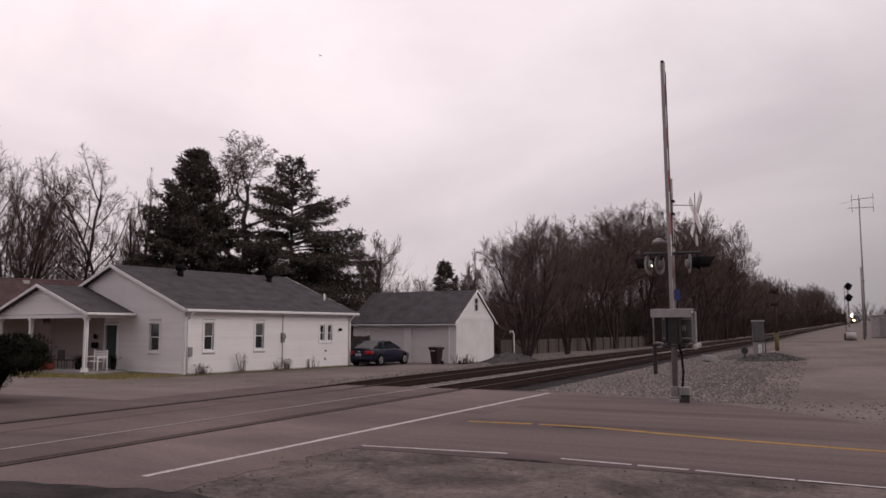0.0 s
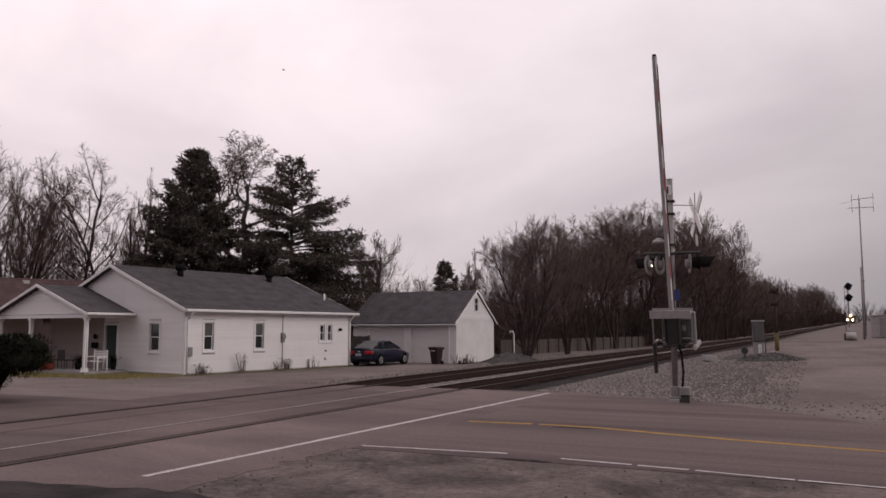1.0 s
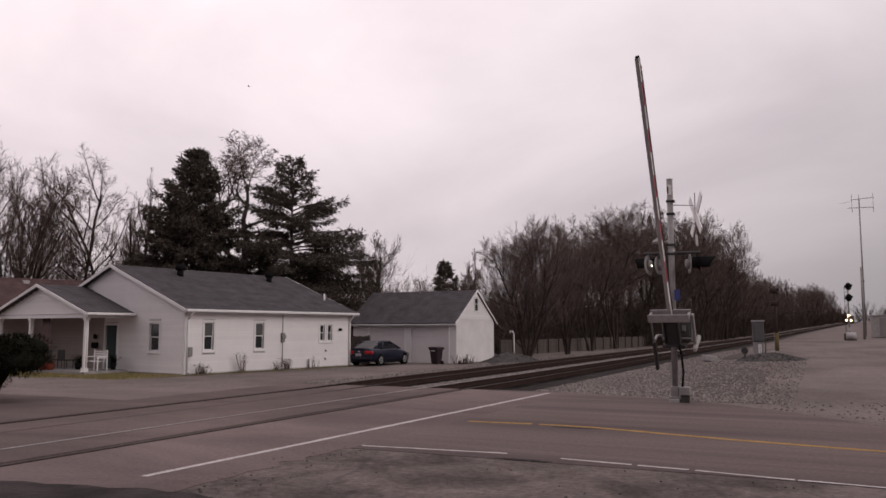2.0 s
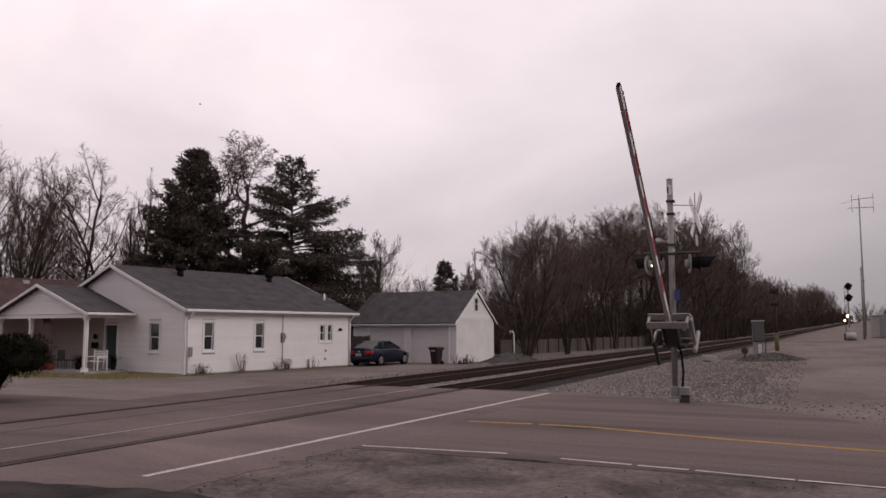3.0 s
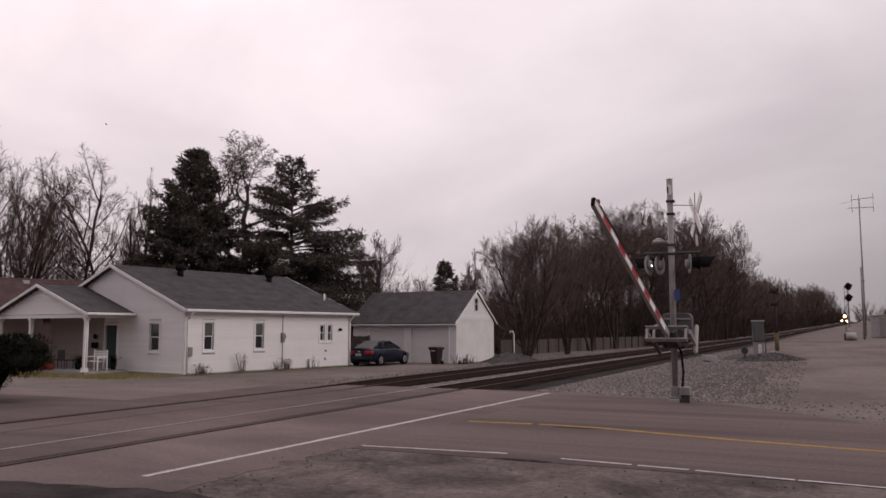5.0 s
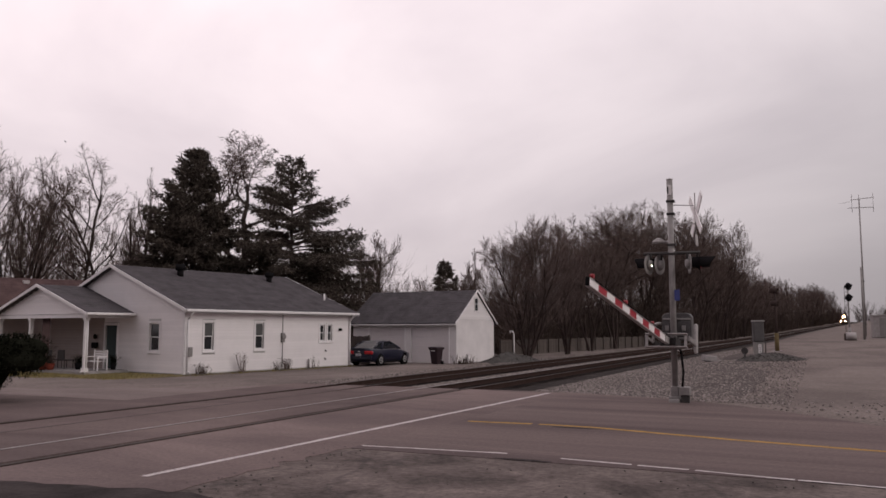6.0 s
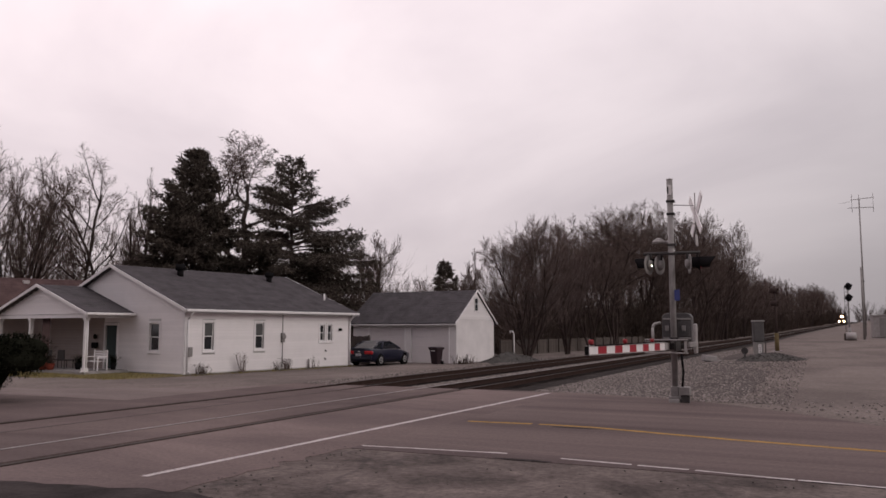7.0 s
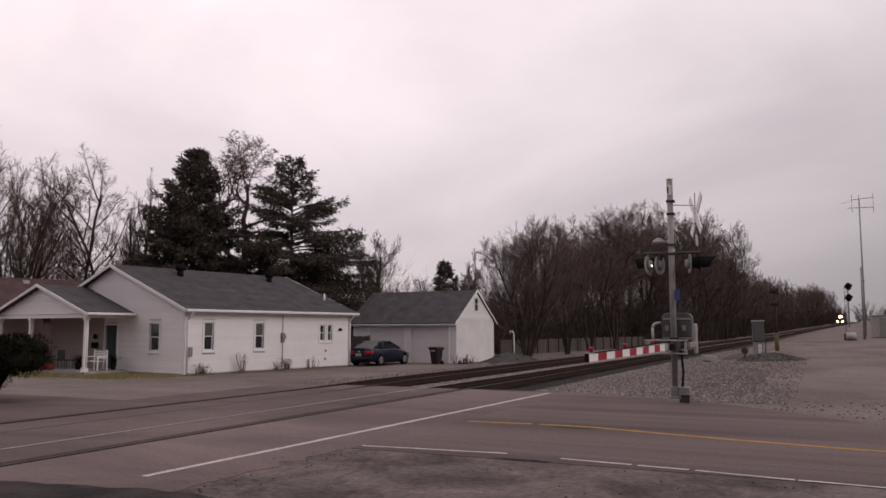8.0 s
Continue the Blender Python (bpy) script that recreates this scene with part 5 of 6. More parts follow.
def make_arm():
    """The gate arm: pivot at the origin, the arm along local -y when down."""
    g = thing("gate_arm", pose(MAST[0], MAST[1], 1.5), "red and white striped crossing gate arm with red lamps", "gate arm")
    L, n = 7.75, 11
    ys = [-1.25 - (L - 1.25) * i / n for i in range(n + 1)]
    for i in range(n):
        a, b = ys[i], ys[i + 1]
        ha, hb = (.088 - .018 * i / n), (.088 - .018 * (i + 1) / n)
        bm = bmesh.new()
        va = [bm.verts.new((x, a, z)) for x, z in ((-.03, -ha), (.03, -ha), (.03, ha), (-.03, ha))]
        vb = [bm.verts.new((x, b, z)) for x, z in ((-.03, -hb), (.03, -hb), (.03, hb), (-.03, hb))]
        for q in range(4):
            r = (q + 1) % 4
            bm.faces.new((va[q], vb[q], vb[r], va[r]))
        bm.faces.new(va), bm.faces.new(vb[::-1])
        bmesh.ops.recalc_face_normals(bm, faces=bm.faces[:])
        part("arm_stripe", bm, M_RED if i % 2 else M_WHITE, g)
        for sg in (-1, 1):
            bm = bmesh.new()
            va = [bm.verts.new((x, a, sg * (ha + dz))) for x, dz in ((-.045, .001), (.045, .001), (.045, .02), (-.045, .02))]
            vb = [bm.verts.new((x, b, sg * (hb + dz))) for x, dz in ((-.045, .001), (.045, .001), (.045, .02), (-.045, .02))]
            for q in range(4):
                r = (q + 1) % 4
                bm.faces.new((va[q], vb[q], vb[r], va[r]))
            bm.faces.new(va), bm.faces.new(vb[::-1])
            bmesh.ops.recalc_face_normals(bm, faces=bm.faces[:])
            part("edge_strip", bm, M_ALU, g)
    part("end_cap", boxes((-.035, .035, -L - .05, -L, -.08, .08)), M_BLACK, g)
    part("arm_root", boxes((-.05, .05, -1.27, -.8, -.09, .09), bev=.01), M_ALU, g)
    part("arm_hub", boxes((-.16, .16, -.8, -.05, -.08, .08), bev=.02), M_DARKSTEEL, g)
    for y in (-L + .25, -L + 2.7, -L + 5.2):
        lamp = part("arm_lamp", tubes(((-.04, y, .16), (.04, y, .16), .045), sides=14), M_ARMLAMP, g, "red lamp on the gate arm")
        part("lamp_bracket", boxes((-.02, .02, y - .05, y + .05, .08, .1), (-.015, .015, y - .015, y + .015, .09, .14)), M_BLACK, lamp)
    part("cable", path_tube([(.05, -1, .13), (.05, -L + 5.2, .12), (.05, -L + 2.7, .1), (.05, -L + .3, .09)], .012, 5), M_BLACK, g)
    # counterweight frame
    for z in (-.17, .17):
        part("frame_plate", boxes((-.56, .52, -1.0, -.78, z - .015, z + .015), bev=.006), M_ALU, g)
    for x in (-.52, .48):
        part("frame_post", boxes((x - .03, x + .03, -.94, -.87, -.14, .14)), M_ALU, g)
    # bent arms that carry the weights up and over to the back
    part("counterweight_arm", boxes((-.57, -.53, -.92, .2, .06, .13), bev=.01), M_GALV, g)
    part("counterweight", boxes((-.59, -.5, -.05, .78, .03, .17), bev=.02), M_DARKSTEEL, g)
    part("counterweight_tube", path_tube([(-.55, -.05, .1), (-.55, -.05, .5), (-.52, -.03, .58), (-.42, 0, .62), (-.36, .05, .62)], .038), M_ALU, g)
    part("counterweight_arm", boxes((.53, .6, -.92, .05, -.02, .12), bev=.015), M_GALV, g)
    part("counterweight", boxes((.52, .62, -.06, .08, -.2, .6), bev=.03), M_ALU, g)
    part("hub_plate", boxes((-.2, -.17, -.78, -.1, -.13, .13), (.17, .2, -.78, -.1, -.13, .13), bev=.006), M_DARKSTEEL, g)
    return g


gate_arm = make_arm()


# ---- train ----
def make_train():
    t = thing("locomotive", pose(0, 600, 0), "dark freight locomotive with its headlights lit", "locomotive")
    part("cab", boxes((-1.5, 1.5, 2.0, 5.5, 1.2, 4.6), bev=.2), M_TRAIN, t)
    part("nose", boxes((-.9, .9, 0.2, 2.0, 1.2, 3.2), bev=.2), M_TRAIN, t)
    part("hood", boxes((-.95, .95, 5.5, 19.5, 1.2, 4.4), bev=.15), M_TRAIN, t)
    part("frame", boxes((-1.5, 1.5, 0, 20, .9, 1.2)), M_DARKSTEEL, t)
    part("pilot", boxes((-1.4, 1.4, -.2, 0, .15, 1.2)), M_DARKSTEEL, t)
    part("fuel_tank", boxes((-1.3, 1.3, 7, 12.5, .3, .9), bev=.1), M_DARKSTEEL, t)
    for y in (1.6, 3.4, 5.2, 14.4, 16.2, 18.0):
        part("wheelset", tubes(((-.78, y, .5), (-.65, y, .5), .5), ((.65, y, .5), (.78, y, .5), .5), ((-.65, y, .5), (.65, y, .5), .08), sides=14), M_DARKSTEEL, t)
    part("windscreen", boxes((-1.2, -.15, 1.98, 1.995, 3.4, 4.1), (.15, 1.2, 1.98, 1.995, 3.4, 4.1)), M_GLASS, t)
    for x, z, y in ((-.2, 4.4, 1.97), (.2, 4.4, 1.97), (-1.25, 1.75, -.02), (1.25, 1.75, -.02)):
        part("headlight", tubes(((x, y, z), (x, y - .1, z), .5 if z > 3 else .38), sides=14), M_HEADLIGHT, t, "lit white headlight")
    return t


locomotive = make_train()


def train_rows(rows):
    out = []
    for t, y in rows:
        ang = -math.degrees(math.atan((bend(y + 1) - bend(y - 1)) / 2))
        tilt = math.degrees(math.atan((grade(y + 1) - grade(y - 1)) / 2))
        out.append((t, pose(-11.55 + bend(y), y, grade(y), tilt, 0, ang)))
    return out


# ---- yard and trackside things ----
def make_car():
    """A two-door coupe: local y forward, x to its right, wheels on z=0."""
    c = thing("car", pose(-25.18, 41.2, -0.24, 0, 0, 0) @ Matrix.Diagonal((1.05, 1.05, 1.05, 1)), "dark navy two-door coupe parked on the gravel drive", "car")
    # lower body: half profiles along the length (y, half width, sill z, waist z)
    secs = [(0.0, .60, .42, .78), (.06, .78, .30, .93), (.35, .86, .24, .99), (1.0, .90, .21, .96), (1.8, .91, .2, .93), (2.8, .91, .2, .91), (3.6, .90, .21, .86), (4.2, .86, .23, .77), (4.6, .76, .27, .68), (4.78, .55, .36, .60)]

    def ring(bm, y, w, z0, z1):
        h = z1 - z0
        pts = [(-w * .86, z0), (-w * .99, z0 + h * .25), (-w, z0 + h * .6), (-w * .95, z0 + h * .9), (-w * .82, z1), (0, z1 + .035), (w * .82, z1), (w * .95, z0 + h * .9), (w, z0 + h * .6), (w * .99, z0 + h * .25), (w * .86, z0)]
        return [bm.verts.new((x, y, z)) for x, z in pts]

    bm = bmesh.new()
    rings = [ring(bm, *s) for s in secs]
    for a, b in zip(rings, rings[1:]):
        for i in range(len(a)):
            j = (i + 1) % len(a)
            bm.faces.new((a[i], b[i], b[j], a[j])).smooth = True
    bm.faces.new(rings[0][::-1])
    bm.faces.new(rings[-1])
    bmesh.ops.recalc_face_normals(bm, faces=bm.faces[:])
    part("body", bm, M_CARPAINT, c)
    # glasshouse: loft of (y, half width, z)
    cab = [((.42, .70, .99), (3.55, .74, .93)), ((.98, .62, 1.23), (2.9, .66, 1.20)), ((1.5, .56, 1.38), (2.42, .58, 1.375)), ((1.75, .46, 1.42), (2.2, .48, 1.42))]

    def shell(lo, hi, material, name, grow_=0.0):
        bm = bmesh.new()
        loops = []
        for (y0, w0, z0), (y1, w1, z1) in cab[lo:hi]:
            g = grow_
            loops.append([bm.verts.new(p) for p in ((-w0 - g, y0 - g, z0), (w0 + g, y0 - g, z0), (w1 + g, y1 + g, z1), (-w1 - g, y1 + g, z1))])
        for a, b in zip(loops, loops[1:]):
            for i in range(4):
                j = (i + 1) % 4
                bm.faces.new((a[i], a[j], b[j], b[i]))
        bm.faces.new(loops[-1])
        bmesh.ops.recalc_face_normals(bm, faces=bm.faces[:])
        return part(name, bm, material, c)

    shell(0, 3, M_CARGLASS, "windows")
    shell(2, 4, M_CARPAINT, "roof", .015)
    # rear window pane, toned pale to stand for the sky it mirrors
    bm = bmesh.new()
    lo = [(-.62, .45, 1.012), (.62, .45, 1.012), (.53, 1.02, 1.262), (-.53, 1.02, 1.262), (.46, 1.46, 1.385), (-.46, 1.46, 1.385)]
    q = [bm.verts.new(p) for p in lo]
    bm.faces.new((q[0], q[1], q[2], q[3])), bm.faces.new((q[3], q[2], q[4], q[5]))
    bmesh.ops.solidify(bm, geom=bm.faces[:], thickness=.008)
    part("rear_window", bm, M_REARGLASS, c, "rear window with the sky's reflection toned in as pale grey")
    # pillars
    for sx in (-1, 1):
        part("rear_pillar", tubes(((sx * .70, .45, .98), (sx * .63, 1.0, 1.23), .05), ((sx * .63, 1.0, 1.23), (sx * .56, 1.52, 1.39), .05), ((sx * .72, 1.3, .95), (sx * .58, 1.7, 1.37), .07), sides=6), M_CARPAINT, c)
        part("front_pillar", tubes(((sx * .745, 3.55, .93), (sx * .67, 2.9, 1.2), .035), ((sx * .67, 2.9, 1.2), (sx * .58, 2.42, 1.39), .035), sides=6), M_CARPAINT, c)
        part("mirror", boxes((sx * .98 - .09, sx * .98 + .09, 2.75, 2.9, .92, 1.05), bev=.03), M_CARPAINT, c)
        part("tail_light", boxes((sx * .60 - .25, sx * .60 + .25, -.05, .2, .68, .87), bev=.04), M_TAIL, c, "red tail light")
        part("headlight", boxes((sx * .62 - .16, sx * .62 + .16, 4.5, 4.66, .55, .68), bev=.03), M_ALU, c)
        part("sill", boxes((sx * .86 - .03, sx * .86 + .03, 1.2, 3.3, .17, .26)), M_BLACK, c)
        for y in (.95, 3.8):
            wheel = thing("wheel", pose(sx * .80, y, .33), "", "")
            wheel.parent = c
            part("tyre", tubes(((-.11, 0, 0), (.11, 0, 0), .33), sides=24), M_TYRE, wheel)
            bm = tubes(((sx * .08, 0, 0), (sx * .125, 0, 0), .22, .2), sides=20)
            part("rim", bm, M_RIM, wheel, "silver alloy wheel rim")
            for k in range(5):
                a = k * 2 * math.pi / 5
                part("spoke_gap", boxes((sx * .124 - .006, sx * .124 + .008, .07, .16, -.035, .035)), M_BLACK, wheel).matrix_basis = Matrix.Rotation(a, 4, "X")
            part("wheel_arch", tubes(((sx * .03, 0, .0), (sx * .095, 0, .0), .385), sides=24), M_BLACK, wheel)
    part("rear_bumper", boxes((-.8, .8, -.06, .15, .36, .62), bev=.06), M_CARPAINT, c)
    part("number_plate", boxes((-.17, .17, -.075, -.06, .58, .70)), M_WHITE, c, "pale plate with plain bars")
    part("plate_bar", boxes((-.13, .13, -.079, -.0755, .615, .665)), M_BLUE, c)
    part("badge", boxes((-.07, .07, -.02, .0, .80, .85)), M_RIM, c)
    part("spoiler", boxes((-.66, .66, .02, .2, 1.0, 1.03), bev=.012), M_CARPAINT, c)
    return c


make_car()


def make_bin():
    b = thing("wheelie_bin", pose(-22.35, 45.9, -0.27, 0, 0, -10), "dark maroon-black wheeled rubbish bin beside the garage door", "bin")
    bm = bmesh.new()
    lo = [bm.verts.new(p) for p in ((-.23, -.25, .05), (.23, -.25, .05), (.23, .25, .05), (-.23, .25, .05))]
    hi = [bm.verts.new(p) for p in ((-.3, -.36, 1.0), (.3, -.36, 1.0), (.3, .33, 1.0), (-.3, .33, 1.0))]
    bm.faces.new(lo[::-1]), bm.faces.new(hi)
    for i in range(4):
        j = (i + 1) % 4
        bm.faces.new((lo[i], lo[j], hi[j], hi[i]))
    bmesh.ops.bevel(bm, geom=bm.edges[:], offset=.03, segments=2, affect='EDGES')
    part("body", bm, M_BIN, b)
    part("rim", boxes((-.33, .33, -.39, .35, .94, 1.0), bev=.02), M_BIN, b)
    part("lid", prism(bmesh.new(), [(-.36, 1.0), (.36, 1.0), (.36, 1.05), (.2, 1.11), (-.25, 1.11), (-.36, 1.06)], -.42, .38), M_BIN, b)
    part("label_bar", boxes((-.12, .12, -.375, -.335, .84, .9)), M_WHITE, b)
    for x in (-.27, .27):
        part("wheel", tubes(((x - .03, .28, .12), (x + .03, .28, .12), .12), sides=16), M_BLACK, b)
    part("handle", tubes(((-.25, .42, .98), (.25, .42, .98), .02)), M_BLACK, b)
    return b


M_BIN = mat("dark_maroon_plastic", (0.028, 0.016, 0.02), 0.5, 0.15, 6, 40, 0.05)
make_bin()


def make_fence():
    f = thing("fence", pose(0, 0, 0), "weathered grey wooden stockade fence beside the woods", "fence")
    a, b = Vector((-24.6, 62.5, -.66)), Vector((-20.6, 101.0, -.62))
    n = 300
    run = (b - a)
    ang = math.degrees(math.atan2(run.y, run.x))
    bm = bmesh.new()
    w = run.length / n
    pts = [(-w * .47, 0), (w * .47, 0), (w * .47, 1.62), (w * .2, 1.7), (-w * .2, 1.7), (-w * .47, 1.62)]
    prism(bm, pts, -.012, .012)
    board = part("board", bm, M_WOOD)
    mesh = board.data
    bpy.data.objects.remove(board)
    for i in range(n):
        p = a.lerp(b, (i + .5) / n)
        share("board", mesh, f, pose(p.x, p.y, p.z + random.uniform(-.04, .03), 0, random.uniform(-.6, .6), ang))
    bm = boxes((-.06, .06, -.16, -.04, -.1, 1.8), bev=.01)
    post = part("post", bm, M_WOOD)
    pm = post.data
    bpy.data.objects.remove(post)
    for i in range(17):
        p = a.lerp(b, i / 16)
        share("post", pm, f, pose(p.x, p.y, p.z, 0, 0, ang))
    for z in (.4, 1.45):
        rail = part("rail", boxes((0, run.length, -.05, -.013, z, z + .09)), M_WOOD, f)
        rail.matrix_basis = pose(a.x, a.y, a.z, 0, 0, ang)


make_fence()


def side_fence():
    f = thing("fence", pose(-26.0, 43.9, -.27, 0, 0, 172), "short grey board fence between house and garage", "fence")
    for i in range(12):
        part("board", boxes((i * .16, i * .16 + .15, 0, .025, 0, 1.75 + .03 * (i % 3))), M_WOOD, f)
    for z in (.4, 1.4):
        part("rail", boxes((0, 1.92, .026, .06, z, z + .08)), M_WOOD, f)
    for x in (0, 1.8):
        part("post", boxes((x, x + .1, .061, .16, 0, 1.85)), M_WOOD, f)


side_fence()


def heap(name, cx, cy, rx, ry, h, material, label, stones, size):
    """A rough mound with loose stones on it."""
    rng = random.Random(hash(label) % 1 + 77)
    n, k = 28, 9
    verts, faces, spots = [], [], []

    def z_at(r, a):
        return h * (1 - step(r)) * (1 + .25 * math.sin(a * 3 + 1) * r + .2 * math.sin(a * 5) * r)

    g = ground_z(cx, cy)
    for i in range(k + 1):
        r = i / k
        for j in range(n):
            a = 2 * math.pi * j / n
            verts.append((cx + rx * r * math.cos(a) * (1 + .1 * math.sin(4 * a)), cy + ry * r * math.sin(a), ground_z(cx + rx * r * math.cos(a), cy + ry * r * math.sin(a)) - .06 + z_at(r, a) + rng.uniform(-.03, .03)))
    for i in range(k):
        for j in range(n):
            q = (j + 1) % n
            faces.append((i * n + j, i * n + q, (i + 1) * n + q, (i + 1) * n + j))
    t = thing(name, pose(0, 0, 0), label, "gravel heap")
    raw("mound", verts, faces, material, t, smooth=True)
    for s in range(stones):
        r, a = math.sqrt(rng.random()), rng.uniform(0, 6.283)
        x, y = cx + rx * r * math.cos(a), cy + ry * r * math.sin(a)
        spots.append((x, y, ground_z(x, y) - .05 + z_at(r, a)))
    o = stone_mesh(spots, material, "loose_gravel", "", size, "")
    o.parent = t


heap("gravel_heap", -18.6, 50.2, 2.9, 2.8, .85, M_PILE, "dark heap of crushed gravel beside the garage", 900, .05)
heap("gravel_heap", -3.0, 47.8, 2.3, 2.5, .4, M_PILE, "low dark mound of ballast round the signal cabinet", 700, .06)


def make_pipe():
    p = thing("vent_post", pose(-19.6, 52.5, -.25), "thin white bent vent pipe standing by the gravel heap", "pipe")
    part("pipe", path_tube([(0, 0, 0), (0, 0, 1.85), (-.08, 0, 2.05), (-.25, 0, 2.08), (-.3, 0, 1.95)], .035), M_WHITE, p)
    part("footing", boxes((-.1, .1, -.1, .1, -.1, .05)), M_CONCRETE, p)


make_pipe()


def cabinet():
    x, y = -3.75, 51.4
    z = ground_z(x, y) - .02
    c = thing("signal_cabinet", pose(x, y, z, 0, 0, 18), "grey metal railway signal cabinet on a post", "cabinet")
    part("case", boxes((-.3, .3, -.22, .22, .85, 2.05), bev=.03), M_CASE, c)
    part("cap", boxes((-.34, .34, -.26, .26, 2.05, 2.12), bev=.02), M_ALU, c)
    part("door", boxes((-.26, .26, -.245, -.225, .92, 2.0), bev=.01), M_CASE, c)
    part("stand", boxes((-.27, .27, -.18, .18, .0, .85), bev=.02), M_GALV, c)
    part("notice", boxes((-.05, .12, -.2, -.185, .12, .7)), M_WHITE, c, "pale notice plate")
    part("notice_bar", boxes((.02, .05, -.21, -.201, .18, .64)), M_BLACK, c)
    part("conduit", path_tube([(.4, 0, 0), (.42, 0, .9), (.3, 0, 1.2)], .03), M_DARKSTEEL, c)
    p = thing("marker_post", pose(x - .75, y - .3, ground_z(x - .75, y - .3)), "low dark post with a round cap", "post")
    part("post", tubes(((0, 0, -.1), (0, 0, .25), .06), sides=10), M_DARKSTEEL, p)
    part("disc", tubes(((0, -.03, .4), (0, .03, .4), .2), sides=16), M_DARKSTEEL, p)
    b = thing("concrete_block", pose(x - 2.7, y - 1.2, ground_z(x - 2.7, y - 1.2) + .02, 0, 8, 30), "pale broken concrete block on the ballast", "block")
    part("block", boxes((-.4, .4, -.25, .25, 0, .38), bev=.05), M_CONCRETE, b)
    part("block_chip", boxes((.42, .75, -.2, .1, 0, .2), bev=.04), M_CONCRETE, b)


cabinet()


def block_signal(x, y, top, heads, body, foot, label, facing):
    z = ground_z(x, y) - .05
    s = thing("railway_signal", pose(x, y, z, 0, 0, facing), label, "railway signal")
    part("mast", tubes(((0, 0, 0), (0, 0, top - .2), .075), sides=12), body, s)
    part("base", tubes(((0, 0, 0), (0, 0, 1.2), .13), sides=12), foot, s)
    part("footing", boxes((-.3, .3, -.3, .3, -.2, .08)), M_CONCRETE, s)
    if facing < 90:
        part("ladder", tubes(*[((-.2, .22, .3 + .3 * k), (.2, .22, .3 + .3 * k), .015) for k in range(int(top / .3) - 1)], ((-.2, .22, .1), (-.2, .22, top - .3), .02), ((.2, .22, .1), (.2, .22, top - .3), .02), sides=6), M_DARKSTEEL, s)
    for zh in heads:
        head = part("signal_head", tubes(((0, -.08, zh), (0, -.1, zh), .36 if facing < 90 else .17), ((0, -.08, zh), (0, .3, zh), .2, .15), sides=20), M_BLACK if facing < 90 else M_BARK, s)
        for k in range(3):
            a = k * 2.094 + .5
            part("hood", tubes(((.15 * math.cos(a), -.1, zh + .15 * math.sin(a)), (.15 * math.cos(a), -.35 if facing < 90 else -.2, zh + .15 * math.sin(a)), .11 if facing < 90 else .05), sides=10), M_BLACK if facing < 90 else M_BARK, head)
    return s


block_signal(1.85, 83.9, 5.3, (5.0, 3.95), M_GALV, M_GALV, "tall trackside signal with two round black heads", 42)
block_signal(-2.95, 55.6, 4.3, (3.9, 3.1), M_BARK, M_YELLOWPAINT, "dark trackside signal on a yellow painted base", 100)


def antenna():
    x, y = 3.1, 85.2
    z = ground_z(x, y) - .1
    a = thing("radio_mast", pose(x, y, z), "tall thin steel radio mast with a yagi antenna", "radio mast")
    part("lower_pole", tubes(((0, 0, 0), (0, 0, 6.9), .11, .09), sides=12), M_GALV, a)
    part("upper_pole", tubes(((.12, .1, .4), (.12, .1, 13.5), .09, .055), sides=12), M_GALV, a)
    part("bracket", boxes((-.08, .22, -.05, .2, 1.5, 1.6), (-.08, .22, -.05, .2, 5.5, 5.6)), M_DARKSTEEL, a)
    part("boom", tubes(((-.6, .1, 13.35), (1.4, .1, 13.5), .03), ((-.9, .1, 12.6), (1.3, .1, 12.55), .03), sides=6), M_GALV, a)
    part("element", tubes(*[((x0, .1, 12.1), (x0, .1, 13.9), .02) for x0 in (1.3, .1, -.5)], ((-1.6, .1, 13.1), (-.5, .1, 13.2), .012), sides=6), M_GALV, a)
    b = thing("relay_hut", pose(5.6, 99.9, ground_z(5.6, 99.9) - .1, 0, 0, 4), "pale grey metal relay hut beside the line", "hut")
    part("body", boxes((-1.2, 2.2, -1.2, 1.2, .15, 2.5), bev=.04), M_ALU, b)
    part("roof", boxes((-1.3, 2.3, -1.3, 1.3, 2.5, 2.62), bev=.03), M_ALU, b)
    part("door", boxes((-.6, .3, -1.24, -1.205, .3, 2.25), bev=.01), M_GALV, b)
    part("skid", boxes((-1.1, 2.1, -1.0, -.7, -.1, .15), (-1.1, 2.1, .7, 1.0, -.1, .15)), M_CONCRETE, b)
    d = thing("barrel", pose(1.8, 77.0, ground_z(1.8, 77.0) - .02), "pale drum lying beside the signal", "barrel")
    part("drum", tubes(((-.4, 0, .36), (.4, 0, .36), .34), sides=20), M_ALU, d)
    part("chock", boxes((-.4, .4, -.4, .4, 0, .1), (-.55, -.42, -.3, .3, .0, .6)), M_BROWN, d)


antenna()


